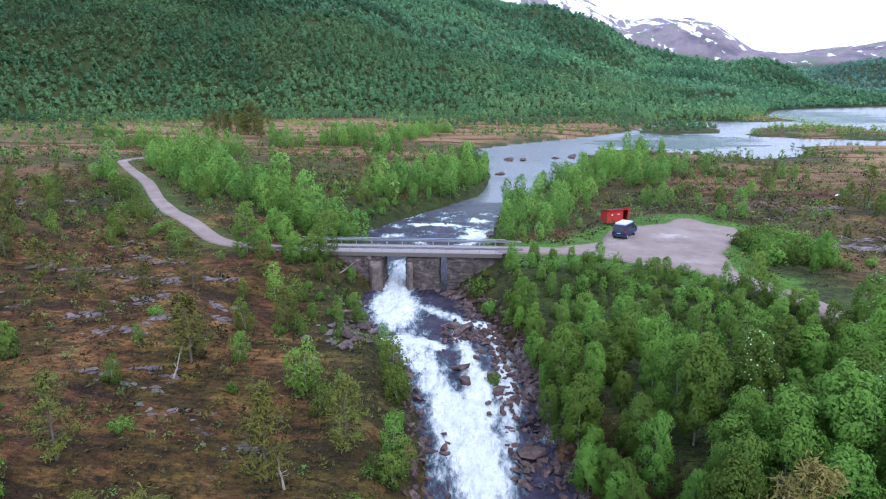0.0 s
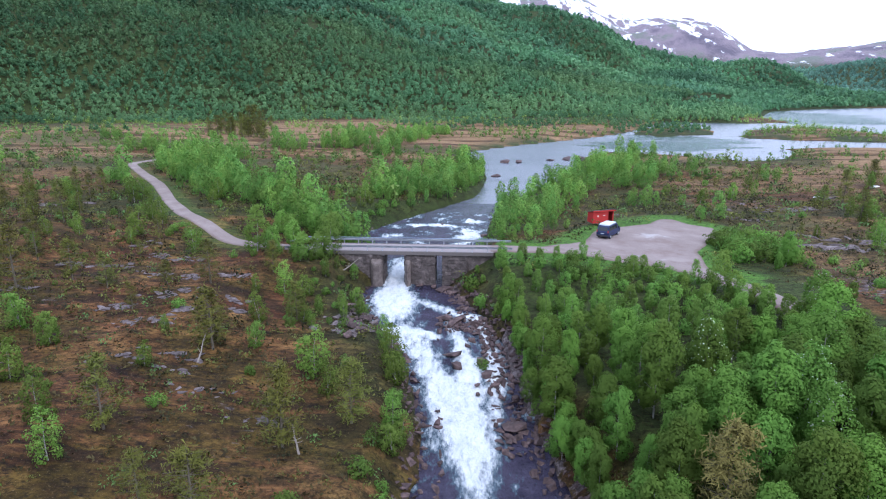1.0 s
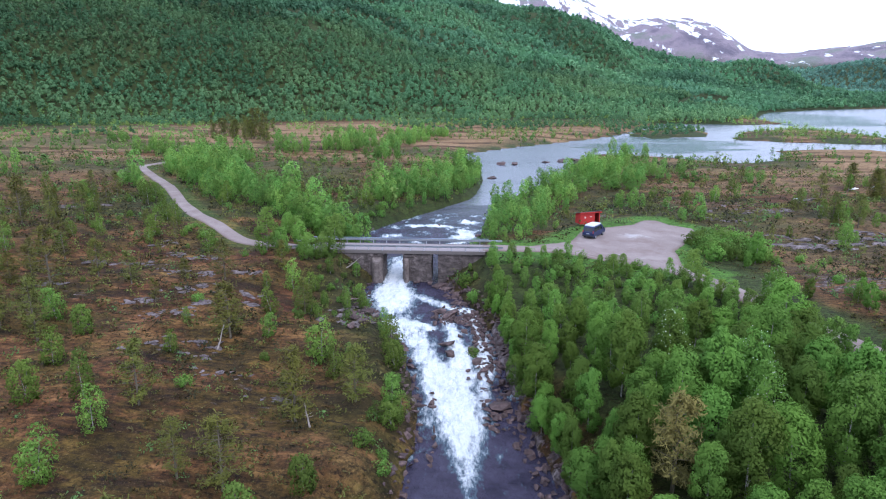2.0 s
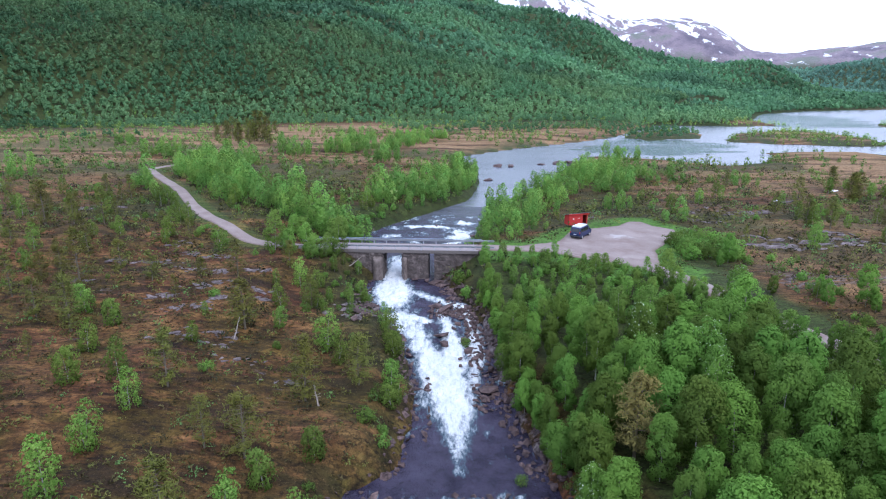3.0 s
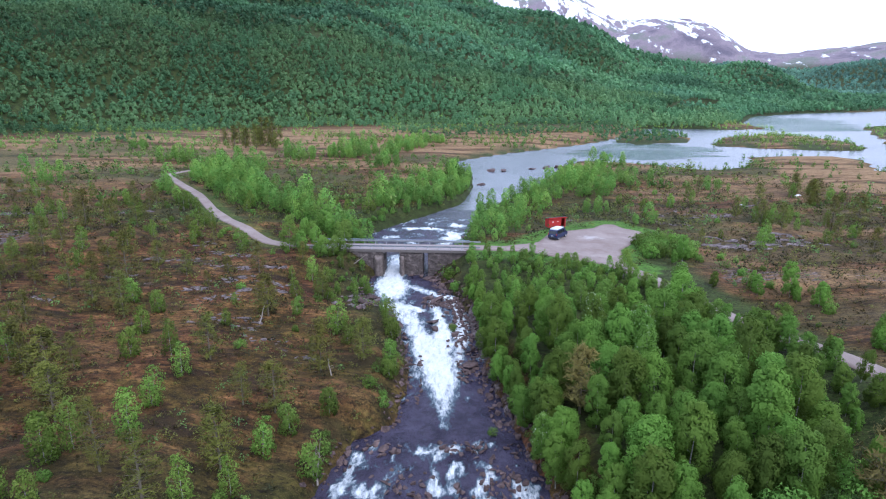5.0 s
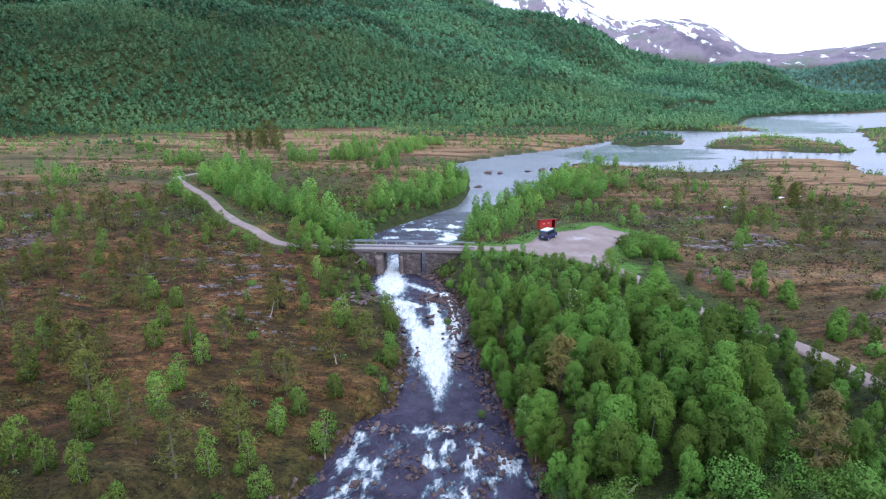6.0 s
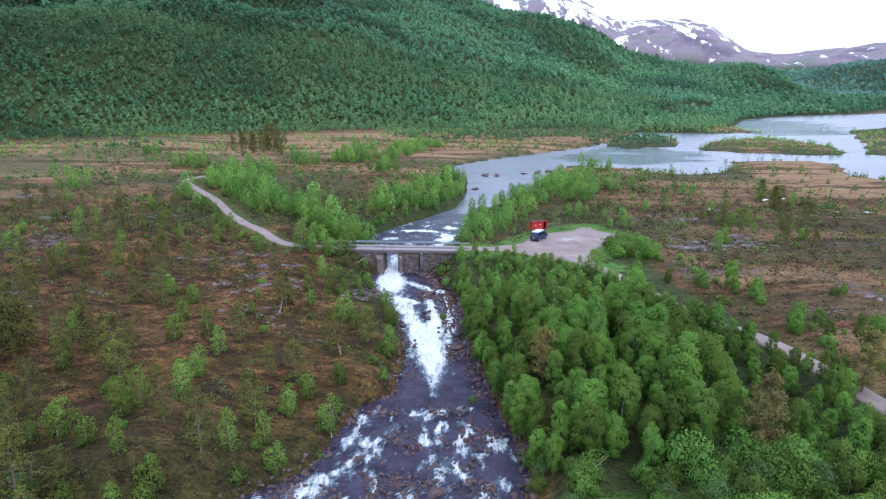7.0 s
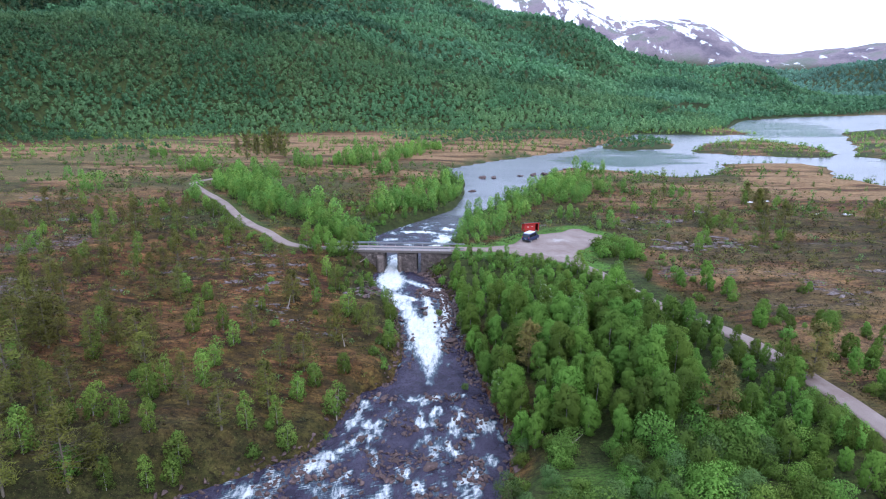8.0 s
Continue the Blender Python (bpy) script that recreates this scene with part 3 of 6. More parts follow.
# white water: where it breaks, how wide and how strong
CHUTE = [  # runs of (x, y, half width, strength) down the river
    [(-5.6, 83, 2.0, 0.6), (-5.9, 79, 1.5, 0.9), (-5.9, 76, 1.4, 1.0), (-5.9, 71, 2.2, 1.0), (-5.8, 67, 3.3, 1.05), (-5.4, 63.5, 3.0, 0.9), (-4.6, 60, 2.4, 0.5), (-3.4, 56.5, 2.4, 0.68), (-1.4, 52, 2.0, 0.70), (-0.4, 48.5, 1.7, 0.75), (0.8, 45.5, 2.2, 0.95), (2.2, 41, 2.9, 0.98), (2.8, 37.5, 2.5, 0.85), (3.1, 34, 1.6, 0.66), (3.2, 31, 1.0, 0.6), (3.2, 28, 0.6, 0.3)],
    [(-7.4, 57.8, 1.2, 0.8), (-3.5, 57.4, 1.2, 0.9), (-0.5, 56.5, 1.2, 0.7)],
    [(1.6, 60, 1.0, 0.6), (2.4, 54, 1.1, 0.75), (3.2, 50, 1.5, 0.85), (3.0, 46.5, 1.6, 0.95), (2.6, 43, 1.6, 1.0)],
    [(-2.0, 66.0, 1.2, 0.6), (1.0, 63.5, 1.3, 0.65), (4.6, 60.5, 1.2, 0.8), (5.6, 56, 1.2, 0.8), (5.9, 51, 1.2, 0.8), (5.7, 47.5, 1.3, 0.85), (5.4, 44.5, 1.1, 0.7), (5.0, 41, 0.9, 0.6)],
    [(-0.6, 24.4, 0.9, 0.51), (1.5, 23.2, 1.0, 0.65), (3.6, 23.6, 0.9, 0.58), (6.4, 24.4, 0.8, 0.48), (8.2, 25.2, 0.7, 0.37)],
    [(-5.8, 23.0, 0.9, 0.51), (-4.6, 21.6, 1.0, 0.48)],
    [(-1.0, 20.5, 1.0, 0.41), (-2.8, 17.0, 1.4, 0.48), (-5.6, 13.5, 1.6, 0.51), (-9.5, 10.0, 1.8, 0.54), (-13.5, 7.0, 1.8, 0.54), (-18, 4, 1.7, 0.51)],
    [(4.8, 19.0, 1.1, 0.37), (3.0, 15.5, 1.4, 0.51), (2.4, 12.5, 1.1, 0.37)],
    [(6.5, 16.2, 1.4, 0.54), (5.0, 13.2, 1.3, 0.48), (6.8, 11.0, 1.0, 0.37)],
    [(10.5, 17.2, 1.6, 0.41), (12.6, 15.0, 1.0, 0.41)],
    [(9.6, 10.6, 1.1, 0.48), (8.8, 8.0, 1.5, 0.65), (8.0, 5.2, 1.6, 0.68), (7.6, 2.5, 1.6, 0.61)],
    [(1.0, 5.6, 1.4, 0.51), (3.2, 5.2, 1.4, 0.65), (5.2, 5.6, 1.0, 0.41)],
    [(-9.0, 5.6, 1.4, 0.41), (-6.0, 4.2, 1.4, 0.48), (-2.0, 3.4, 1.4, 0.41)],
    [(-8.0, 106.5, 2.0, 0.66), (-2.0, 107.5, 1.9, 0.85), (2.5, 105.0, 2.0, 0.85), (6.0, 100.5, 2.8, 0.95), (4.5, 96.0, 2.4, 0.80), (1.5, 90.0, 2.2, 0.6)],
    [(0.0, 112.5, 1.8, 0.66), (5.0, 111.0, 2.2, 0.92), (9.0, 107.0, 1.7, 0.85)],
    [(2.5, 118.0, 1.6, 0.40), (8.0, 116.0, 1.6, 0.48)],
    [(-2.0, 101.0, 2.0, 0.6), (-9.0, 99.0, 1.8, 0.55)],
    [(-11.0, 92.0, 1.6, 0.5), (-4.0, 93.5, 1.8, 0.6)],
]
foam = np.zeros_like(WX)
for run in CHUTE:
    for (ax, ay, aw, af), (bx, by, bw, bf) in zip(run[:-1], run[1:]):
        dx, dy = bx - ax, by - ay
        u = np.clip(((WX - ax) * dx + (WY - ay) * dy) / (dx * dx + dy * dy), 0, 1)
        d = np.hypot(WX - ax - u * dx, WY - ay - u * dy)
        foam = np.maximum(foam, (af + (bf - af) * u) * np.exp(-((d / (aw + (bw - aw) * u)) ** 2.5)))
broken = ease(0.50, 0.70, fractal(WX * 1.5, WY * 0.6, 1.5, 77, 5)) * (WY < 25) * 0.60 + ease(0.55, 0.75, fractal(WX, WY, 2.0, 79)) * ((WY > 30) & (WY < 64) | (WY > 95) & (WY < 118)) * 0.4
foam = np.where(WY < 26, foam * (0.22 + 0.92 * ease(0.38, 0.62, fractal(WX * 1.5, WY * 0.8, 1.3, 83, 5))), foam)
foam = np.where(WY > 86, foam * (0.30 + 0.85 * ease(0.36, 0.62, fractal(WX * 0.9, WY * 0.8, 2.6, 87, 4))), foam)
foam = np.maximum(foam, broken)
rough = np.clip(foam, 0, 1)
WZ = zw[:, None] + (fractal(WX, WY, 2.2, 71, 4) - 0.5) * (0.18 + 1.3 * rough) * ease(160, 90, WY) + 0.02
cut = int(np.searchsorted(ry, 128))
wm = mesh_of("river", np.stack([WX, WY, WZ], -1)[:cut + 1].reshape(-1, 3), grid_faces(len(k), cut + 1), M_RIVER, True)
give(wm, "foam", foam[:cut + 1])
give(wm, "calm", ease(98, 127, WY + 10 * (fractal(WX, WY, 7, 89) - 0.5))[:cut + 1])
pool = mesh_of("river_outlet", np.stack([WX, WY, WZ], -1)[cut:].reshape(-1, 3), grid_faces(len(k), len(ry) - cut), M_LAKE, True)
give(pool, "dark_water", np.zeros(len(pool.vertices)))
tagged(new("river_outlet", pool), "smooth pale water where the river leaves the lake", "river", kind="structure")
tagged(new("river", wm), "dark fast river with foaming white rapids", "river", kind="structure")
lx, ly = steps(0, 260, 4, -20, 2400, 1.15, 60), steps(196, 440, 4, 90, 1300, 1.15, 60)
LX, LY = np.meshgrid(lx, ly)
wet = grid_faces(len(lx), len(ly))
wet = wet[((off_shape(LX, LY, LAKE) < 4) & ((LY > 195) | (LX > 160))).ravel()[wet].any(1)]
lm = mesh_of("lake", np.stack([LX, LY, np.full_like(LX, LAKE_Z - 0.01)], -1).reshape(-1, 3), wet, M_LAKE, True)
# Outline of the ruffled stretch whose weaker reflection is painted dark green.
dark_patch = [(58, 262), (77, 292), (104, 328), (132, 312), (152, 290), (136, 252), (92, 236), (70, 250)]
give(lm, "dark_water", 0.95 * ease(8, -10, off_shape(LX, LY, dark_patch)) + 1.0 * ease(30, 0, off_shape(LX, LY, [(250, 420), (262, 500), (325, 605), (360, 560), (300, 430)])))
tagged(new("lake", lm), "calm grey lake mirroring the pale sky", "lake", kind="structure")


# ---- road and parking place ----
def lies(x, y):
    """Height of the ground sheet itself at places in the plan."""
    i, j = np.clip(np.searchsorted(gx, x) - 1, 0, len(gx) - 2), np.clip(np.searchsorted(gy, y) - 1, 0, len(gy) - 2)
    return np.max([Z[j, i], Z[j, i + 1], Z[j + 1, i], Z[j + 1, i + 1]], axis=0) - 0.12


def ribbon(name, line, half, label):
    pts = []
    for (ax, ay), (bx, by) in zip(line[:-1], line[1:]):
        n = max(1, int(math.hypot(bx - ax, by - ay) / 0.8))
        pts += [(ax + (bx - ax) * i / n, ay + (by - ay) * i / n) for i in range(n)]
    pts = np.array(pts + [line[-1]])
    for _ in range(6):
        pts[1:-1] = (pts[:-2] + 2 * pts[1:-1] + pts[2:]) / 4
    t = np.gradient(pts, axis=0)
    t /= np.linalg.norm(t, axis=1)[:, None]
    n = np.stack([t[:, 1], -t[:, 0]], 1)
    cross = np.linspace(-1, 1, 11)
    w = half + 0.35 * (fractal(pts[:, 0], pts[:, 1], 5, 81)[:, None] - 0.5)
    P = pts[:, None, :] + n[:, None, :] * (cross[None, :] * w)[..., None]
    z = np.maximum(height(P[..., 0], P[..., 1]), lies(P[..., 0], P[..., 1])).max(1, keepdims=True) + 0.14 + 0.05 * (1 - cross**2)
    for _ in range(4):
        z[1:-1] = np.maximum(z[1:-1], (z[:-2] + z[2:]) / 2)
    z[:, [0, -1]] -= 0.3
    me = mesh_of(name, np.concatenate([P, z[..., None]], -1).reshape(-1, 3), grid_faces(len(cross), len(pts)), M_ROAD, True)
    give(me, "edge", np.repeat((np.abs(cross) ** 6)[None, :] * 0.9 + 0.25 * np.exp(-(cross / 0.16) ** 2)[None, :], len(pts), 0))
    give(me, "pale", np.zeros(P.shape[:2]))
    return tagged(new(name, me), label, "road", kind="structure")


ribbon("road", ROAD_WEST, 1.3, "narrow grey gravel road through birch scrub")
ribbon("road", ROAD_EAST, 1.6, "narrow grey gravel road between birches")
px, py = np.meshgrid(np.arange(12, 46, 0.25), np.arange(61, 98, 0.25))
pd = off_shape(px, py, PARKING) + (fractal(px, py, 3, 85) - 0.5) * 0.9
keep = pd < 0.25
use = grid_faces(px.shape[1], px.shape[0])
use = use[keep.ravel()[use].all(1)]
pz = height(px, py) + 0.10 - 0.12 * ease(-0.5, 0.25, pd)
verts = np.stack([px, py, pz], -1).reshape(-1, 3)
used = np.unique(use)
remap = np.zeros(len(verts), int)
remap[used] = np.arange(len(used))
pm = mesh_of("parking_place", verts[used], remap[use], M_ROAD, True)
give(pm, "edge", (ease(-1.2, 0.1, pd) * 0.7).ravel()[used])
give(pm, "pale", (np.exp(-(((px - 31.5) / 3.2) ** 2 + ((py - 83.0) / 3.0) ** 2)) * 0.8 + 0.55 * np.exp(-(off_line(px, py, [(14, 74.5), (23, 74.2), (30, 69.5), (33, 65)]) / 1.1) ** 2) + 0.45 * np.exp(-(off_line(px, py, [(33, 84), (37, 79), (36, 75)]) / 0.7) ** 2)).ravel()[used])
tagged(new("parking_place", pm), "pale gravel parking place beside the road", "parking", kind="structure")
# ---- trees ----
def tube(points, radii, sides=5):
    """A tapered tube along points, as arrays."""
    points = np.asarray(points, float)
    t = np.gradient(points, axis=0)
    t /= np.linalg.norm(t, axis=1)[:, None] + 1e-9
    u = np.cross(t, [0.31, 0.95, 0.07])
    u /= np.linalg.norm(u, axis=1)[:, None] + 1e-9
    v = np.cross(t, u)
    a = np.linspace(0, 2 * np.pi, sides, endpoint=False)
    ring = u[:, None, :] * np.cos(a)[None, :, None] + v[:, None, :] * np.sin(a)[None, :, None]
    verts = (points[:, None, :] + ring * np.asarray(radii)[:, None, None]).reshape(-1, 3)
    i, j = np.meshgrid(np.arange(len(points) - 1), np.arange(sides), indexing="ij")
    faces = np.stack([i * sides + j, i * sides + (j + 1) % sides, (i + 1) * sides + (j + 1) % sides, (i + 1) * sides + j], -1).reshape(-1, 4)
    return verts, faces


def gather(pieces):
    verts, faces, base = [], [], 0
    for v, f in pieces:
        verts.append(v)
        faces.append(f + base)
        base += len(v)
    return np.concatenate(verts), np.concatenate(faces)


def leaves(centres, size, r, flat=0.0, droop=0.0, outward=None, slim=0.62, swell=None):
    """Small leaf sprays: one pointed blade at each centre, facing at random or mostly outward."""
    n = len(centres)
    normal = r.normal(size=(n, 3))
    if outward is not None:
        normal = normal * 0.42 + outward
    normal[:, 2] = np.where(normal[:, 2] < 0, normal[:, 2] * 0.3, normal[:, 2]) + flat if outward is not None else np.abs(normal[:, 2]) + flat
    normal /= np.linalg.norm(normal, axis=1)[:, None]
    glow = normal * 1.0 if swell is None else swell / (np.linalg.norm(swell, axis=1)[:, None] + 1e-9) + 0.14 * normal
    normal = np.where((normal * glow).sum(1, keepdims=True) < 0, -normal, normal)
    along = np.cross(normal, r.normal(size=(n, 3)))
    along[:, 2] -= droop
    along /= np.linalg.norm(along, axis=1)[:, None] + 1e-9
    side = np.cross(normal, along)
    s = (size * r.uniform(0.6, 1.35, n))[:, None]
    bend = normal * s * 0.22
    blade = np.stack([centres - along * s * 0.9 - side * s * slim - bend, centres + along * s * 1.1, centres - along * s * 0.7 + side * s * slim * 1.2 - bend], 1)
    return np.concatenate([blade.reshape(-1, 3), np.repeat(glow / (np.linalg.norm(glow, axis=1)[:, None] + 1e-9), 3, 0)], 1), np.arange(3 * n).reshape(n, 3)


def birch_parts(r, tall, spread, count, size, low=0.12, stems=1):
    """Trunk with limbs, and a full egg-shaped crown of leaf sprays in uneven clumps."""
    wood, blobs = [], []
    for s in range(stems):
        lean = r.normal(0, 0.05 if stems == 1 else 0.2, 2)
        h = tall * (1 if s == 0 else r.uniform(0.65, 0.95))
        z = np.linspace(-0.25, h, 7)
        k = np.clip(z / h, 0, 1)
        spine = np.stack([lean[0] * h * k + 0.12 * np.sin(k * 5 + r.uniform(0, 6)) * k, lean[1] * h * k + 0.12 * np.cos(k * 4 + r.uniform(0, 6)) * k, z], 1)
        r0 = 0.008 * h + 0.012
        wood.append(tube(spine[:-1], (r0 * (1 - 0.93 * k))[:-1]))
        turn = r.uniform(0, 6.28)
        n = int(34 / stems)
        for i in range(n):
            f = low + (0.97 - low) * (i + r.uniform(0, 1)) / n
            g = (f - low) / (1 - low)
            wide = spread * (math.sin(math.pi * (0.26 + 0.70 * g)) ** 0.70)
            turn += 2.4 + r.normal(0, 0.4)
            out = np.array([math.cos(turn), math.sin(turn), 0.0]) * wide * r.uniform(0.40, 0.78)
            mid = np.array([np.interp(f * h, z, spine[:, c]) for c in range(3)])
            root = np.array([np.interp(max(0.1, f - 0.13) * h, z, spine[:, c]) for c in range(3)])
            end = mid + out
            if i % 5 == 0:
                wood.append(tube([root, (root + end) / 2 + [0, 0, 0.05], end], [r0 * 0.3 * (1.1 - f), r0 * 0.2 * (1.1 - f), 0.006], 3))
            blobs.append((end, (0.31 * spread + 0.10) * r.uniform(0.7, 1.3) * (1 if f < 0.85 else 0.85)))
        blobs.append((spine[-1] - [0, 0, 0.05 * h], 0.20 * spread + 0.06))
    weight = np.array([q[1] ** 2 for q in blobs])
    pick = r.choice(len(blobs), count, p=weight / weight.sum())
    c = np.array([q[0] for q in blobs])[pick]
    rad = np.array([q[1] for q in blobs])[pick]
    d = r.normal(size=(count, 3))
    d /= np.linalg.norm(d, axis=1)[:, None]
    d += 0.55 * np.stack([c[:, 0] / spread, c[:, 1] / spread, (c[:, 2] / tall - 0.35) * 1.6], 1)
    d /= np.linalg.norm(d, axis=1)[:, None]
    c = c + d * (rad * r.uniform(0.2, 1.0, count) ** 0.45 * r.uniform(0.88, 1.08, count))[:, None]
    c[:, 2] = np.maximum(c[:, 2], 0.1)
    axis = c * [1, 1, 0] - np.array([lean[0], lean[1], 0]) * c[:, 2:3]
    dome = axis / spread
    dome[:, 2] = (c[:, 2] / tall - 0.42) * 1.8
    return gather(wood), leaves(c, size, r, 0.2, 0.25, d * 1.1 + 0.5 * axis / spread, swell=d * 0.5 + dome)


def pine_parts(r, tall, spread, count, size):
    """A young pine: whorls of level branches with needle tufts, thin towards the foot."""
    z = np.linspace(-0.25, tall, 6)
    k = np.clip(z / tall, 0, 1)
    lean = r.normal(0, 0.03, 2)
    spine = np.stack([lean[0] * tall * k, lean[1] * tall * k, z], 1)
    r0 = 0.015 * tall + 0.03
    wood, tips = [tube(spine, r0 * (1 - 0.9 * k))], []
    for f in np.arange(0.12, 0.98, 0.055):
        for i in range(5):
            a = r.uniform(0, 2 * np.pi)
            reach = spread * (0.25 + 1.0 * (1 - f) ** 0.7) * r.uniform(0.5, 1.1) * (0.55 if f < 0.25 else 1)
            start = np.array([np.interp(f * tall, z, spine[:, c]) for c in range(3)])
            end = start + np.array([math.cos(a) * reach, math.sin(a) * reach, reach * r.uniform(0.0, 0.35)])
            wood.append(tube([start, end], [r0 * 0.22, 0.006], 3))
            tips.append((start, end))
    tips.append((spine[-2], spine[-1] + [0, 0, 0.1]))
    pick = r.integers(0, len(tips), count)
    a, b = np.array([t[0] for t in tips])[pick], np.array([t[1] for t in tips])[pick]
    u = r.uniform(0.3, 1.06, count)[:, None]
    c = a + (b - a) * u + r.normal(0, 0.17, (count, 3))
    return gather(wood), leaves(c, size, r, 0.3, slim=0.17, swell=c * [1, 1, 0] / spread + [0, 0, 0.5] + r.normal(0, 0.1, (count, 3)))


def grown(name, made, leaf, bark, label, category, group):
    """A tree kind: one Empty with trunk and crown, standing at the origin until it is copied into place."""
    (tv, tf), (cv, cf) = made
    ob = thing(name, Matrix(), label, category, group)
    part_mesh("trunk", mesh_of("trunk", tv, tf, bark, True), ob)
    part_mesh("crown", mesh_of("crown", cv, cf, leaf, True), ob)
    return ob


class Stand:
    """Tree kinds to be set out: the first place takes the built tree, the next ones copies of it."""

    def __init__(self, kinds):
        self.kinds, self.free = kinds, [True] * len(kinds)

    def put(self, x, y, scale, which=None, turn=None, lift=0.0):
        i = int(rng.integers(len(self.kinds))) if which is None else which % len(self.kinds)
        z = float(height(np.array([x]), np.array([y]))[0])
        m = Matrix.LocRotScale((x, y, z + lift), Euler((0, 0, rng.uniform(0, 6.28) if turn is None else turn)), (scale * rng.uniform(0.88, 1.12), scale * rng.uniform(0.88, 1.12), scale))
        if self.free[i]:
            self.free[i] = False
            self.kinds[i].matrix_basis = m
            return self.kinds[i]
        ob = copy_thing(self.kinds[i], m)
        return ob


def scatter(n, x0, x1, y0, y1, gap, want, taken=None):
    """Places in a rectangle at least gap apart, kept with the chance that want(x, y) gives."""
    taken = [] if taken is None else taken
    cells, out = {}, []

    def near(x, y):
        i, j = int(x // gap), int(y // gap)
        for a in (i - 1, i, i + 1):
            for b in (j - 1, j, j + 1):
                for q in cells.get((a, b), ()):
                    if (q[0] - x) ** 2 + (q[1] - y) ** 2 < gap * gap:
                        return True
        return False

    for q in taken:
        cells.setdefault((int(q[0] // gap), int(q[1] // gap)), []).append(q)
    xs, ys = rng.uniform(x0, x1, n), rng.uniform(y0, y1, n)
    ok = rng.uniform(size=n) < want(xs, ys)
    for x, y in zip(xs[ok], ys[ok]):
        if not near(x, y):
            cells.setdefault((int(x // gap), int(y // gap)), []).append((x, y))
            out.append((float(x), float(y)))
    return out


def dry(x, y, road=2.0, water=0.5):
    return (off_road(x, y) > road) & (off_river(x, y) > water) & (off_lake(x, y) > 1.0) & ~((np.abs(x + 6) < 12.5) & (np.abs(y - 76) < 3.6))


tr = np.random.default_rng(11)
SIZES = ((7.4, 1.95, 0.16), (6.6, 2.0, 0.14), (8.2, 2.05, 0.18), (5.9, 1.8, 0.12), (7.0, 2.2, 0.16), (7.9, 1.75, 0.16), (6.2, 1.9, 0.12))
BIRCH = Stand([grown("birch_tree", birch_parts(tr, t, w, 2600, 0.160, lo), M_LEAF, M_BARK, "leafy green birch with a pale slender trunk", "tree", "birches of the wood") for t, w, lo in SIZES])
FINE = Stand([grown("birch_tree", birch_parts(tr, t, w, 6200, 0.106, lo), M_LEAF, M_BARK, "leafy green birch with a pale slender trunk", "tree", "birches of the wood") for t, w, lo in SIZES])
LIGHT = Stand([grown("birch_tree", birch_parts(tr, t, w, 2400, 0.145, 0.08), M_BRIGHT, M_BARK, "bright green leafy birch", "tree", "birches of the wood") for t, w in ((7.0, 2.1), (6.0, 2.0), (5.2, 1.9), (7.6, 2.2))])
YOUNG = Stand([grown("young_birch", birch_parts(tr, t, w, 1150, 0.11, 0.07, s), M_YOUNG, M_BARK, "small bright green birch on the heath", "tree", "young birches on the heath")
               for t, w, s in ((4.8, 1.3, 1), (4.0, 1.35, 2), (5.4, 1.4, 1), (3.4, 1.2, 2))])
WILLOW = Stand([grown("willow_bush", birch_parts(tr, t, w, 560, 0.122, 0.06, 3), M_BUSH, M_PINEBARK, "low grey-green willow bush", "bush", "willow bushes")
                for t, w in ((2.1, 1.3), (1.7, 1.2), (2.6, 1.45))])
LUSH = Stand([grown("sallow_bush", birch_parts(tr, t, w, 2100, 0.080, 0.06, 3), m, M_PINEBARK, "leafy bright green sallow bush on the clearing", "bush", "sallow bushes")
              for t, w, m in ((2.4, 1.5, M_BUSH), (2.0, 1.4, M_BUSH), (2.8, 1.6, M_SALLOW), (1.7, 1.4, M_YOUNG))])
PINE = Stand([grown("pine_tree", pine_parts(tr, t, w, 2200, 0.21), M_NEEDLE, M_PINEBARK, "sparse olive-green young pine on the heath", "tree", "pines on the heath")
              for t, w in ((8.2, 2.5), (7.2, 2.4), (9.0, 2.5), (6.2, 2.1))])
DRYPINE = Stand([grown("dry_pine", pine_parts(tr, 8.0, 2.3, 4600, 0.19), M_DEAD, M_PINEBARK, "brownish drying pine among green birches", "tree", "drying pines")])

# single trees on the heath and along the banks
for x, y, s in ((-42.5, 28.5, 1.1), (-43.6, 24.1, 0.8), (-24.0, 33.2, 0.85), (-11.3, 33.7, 1.0), (-14.5, 25.2, 1.0), (-20.5, 9.0, 1.0), (-17.2, 16.4, 1.0), (-52.0, 22.2, 1.1),
                (-51.0, 25.2, 1.0), (-38.6, 7.6, 1.1), (-31.2, 2.3, 0.9), (-33.6, 0.5, 1.1), (-46.1, 11.2, 1.1), (-18.0, 25.9, 0.7), (-61.8, 56.2, 0.9), (-66.9, 46.0, 1.0), (-36.4, 57.8, 0.7), (-20.8, 46.3, 0.9)):
    PINE.put(x, y, s)
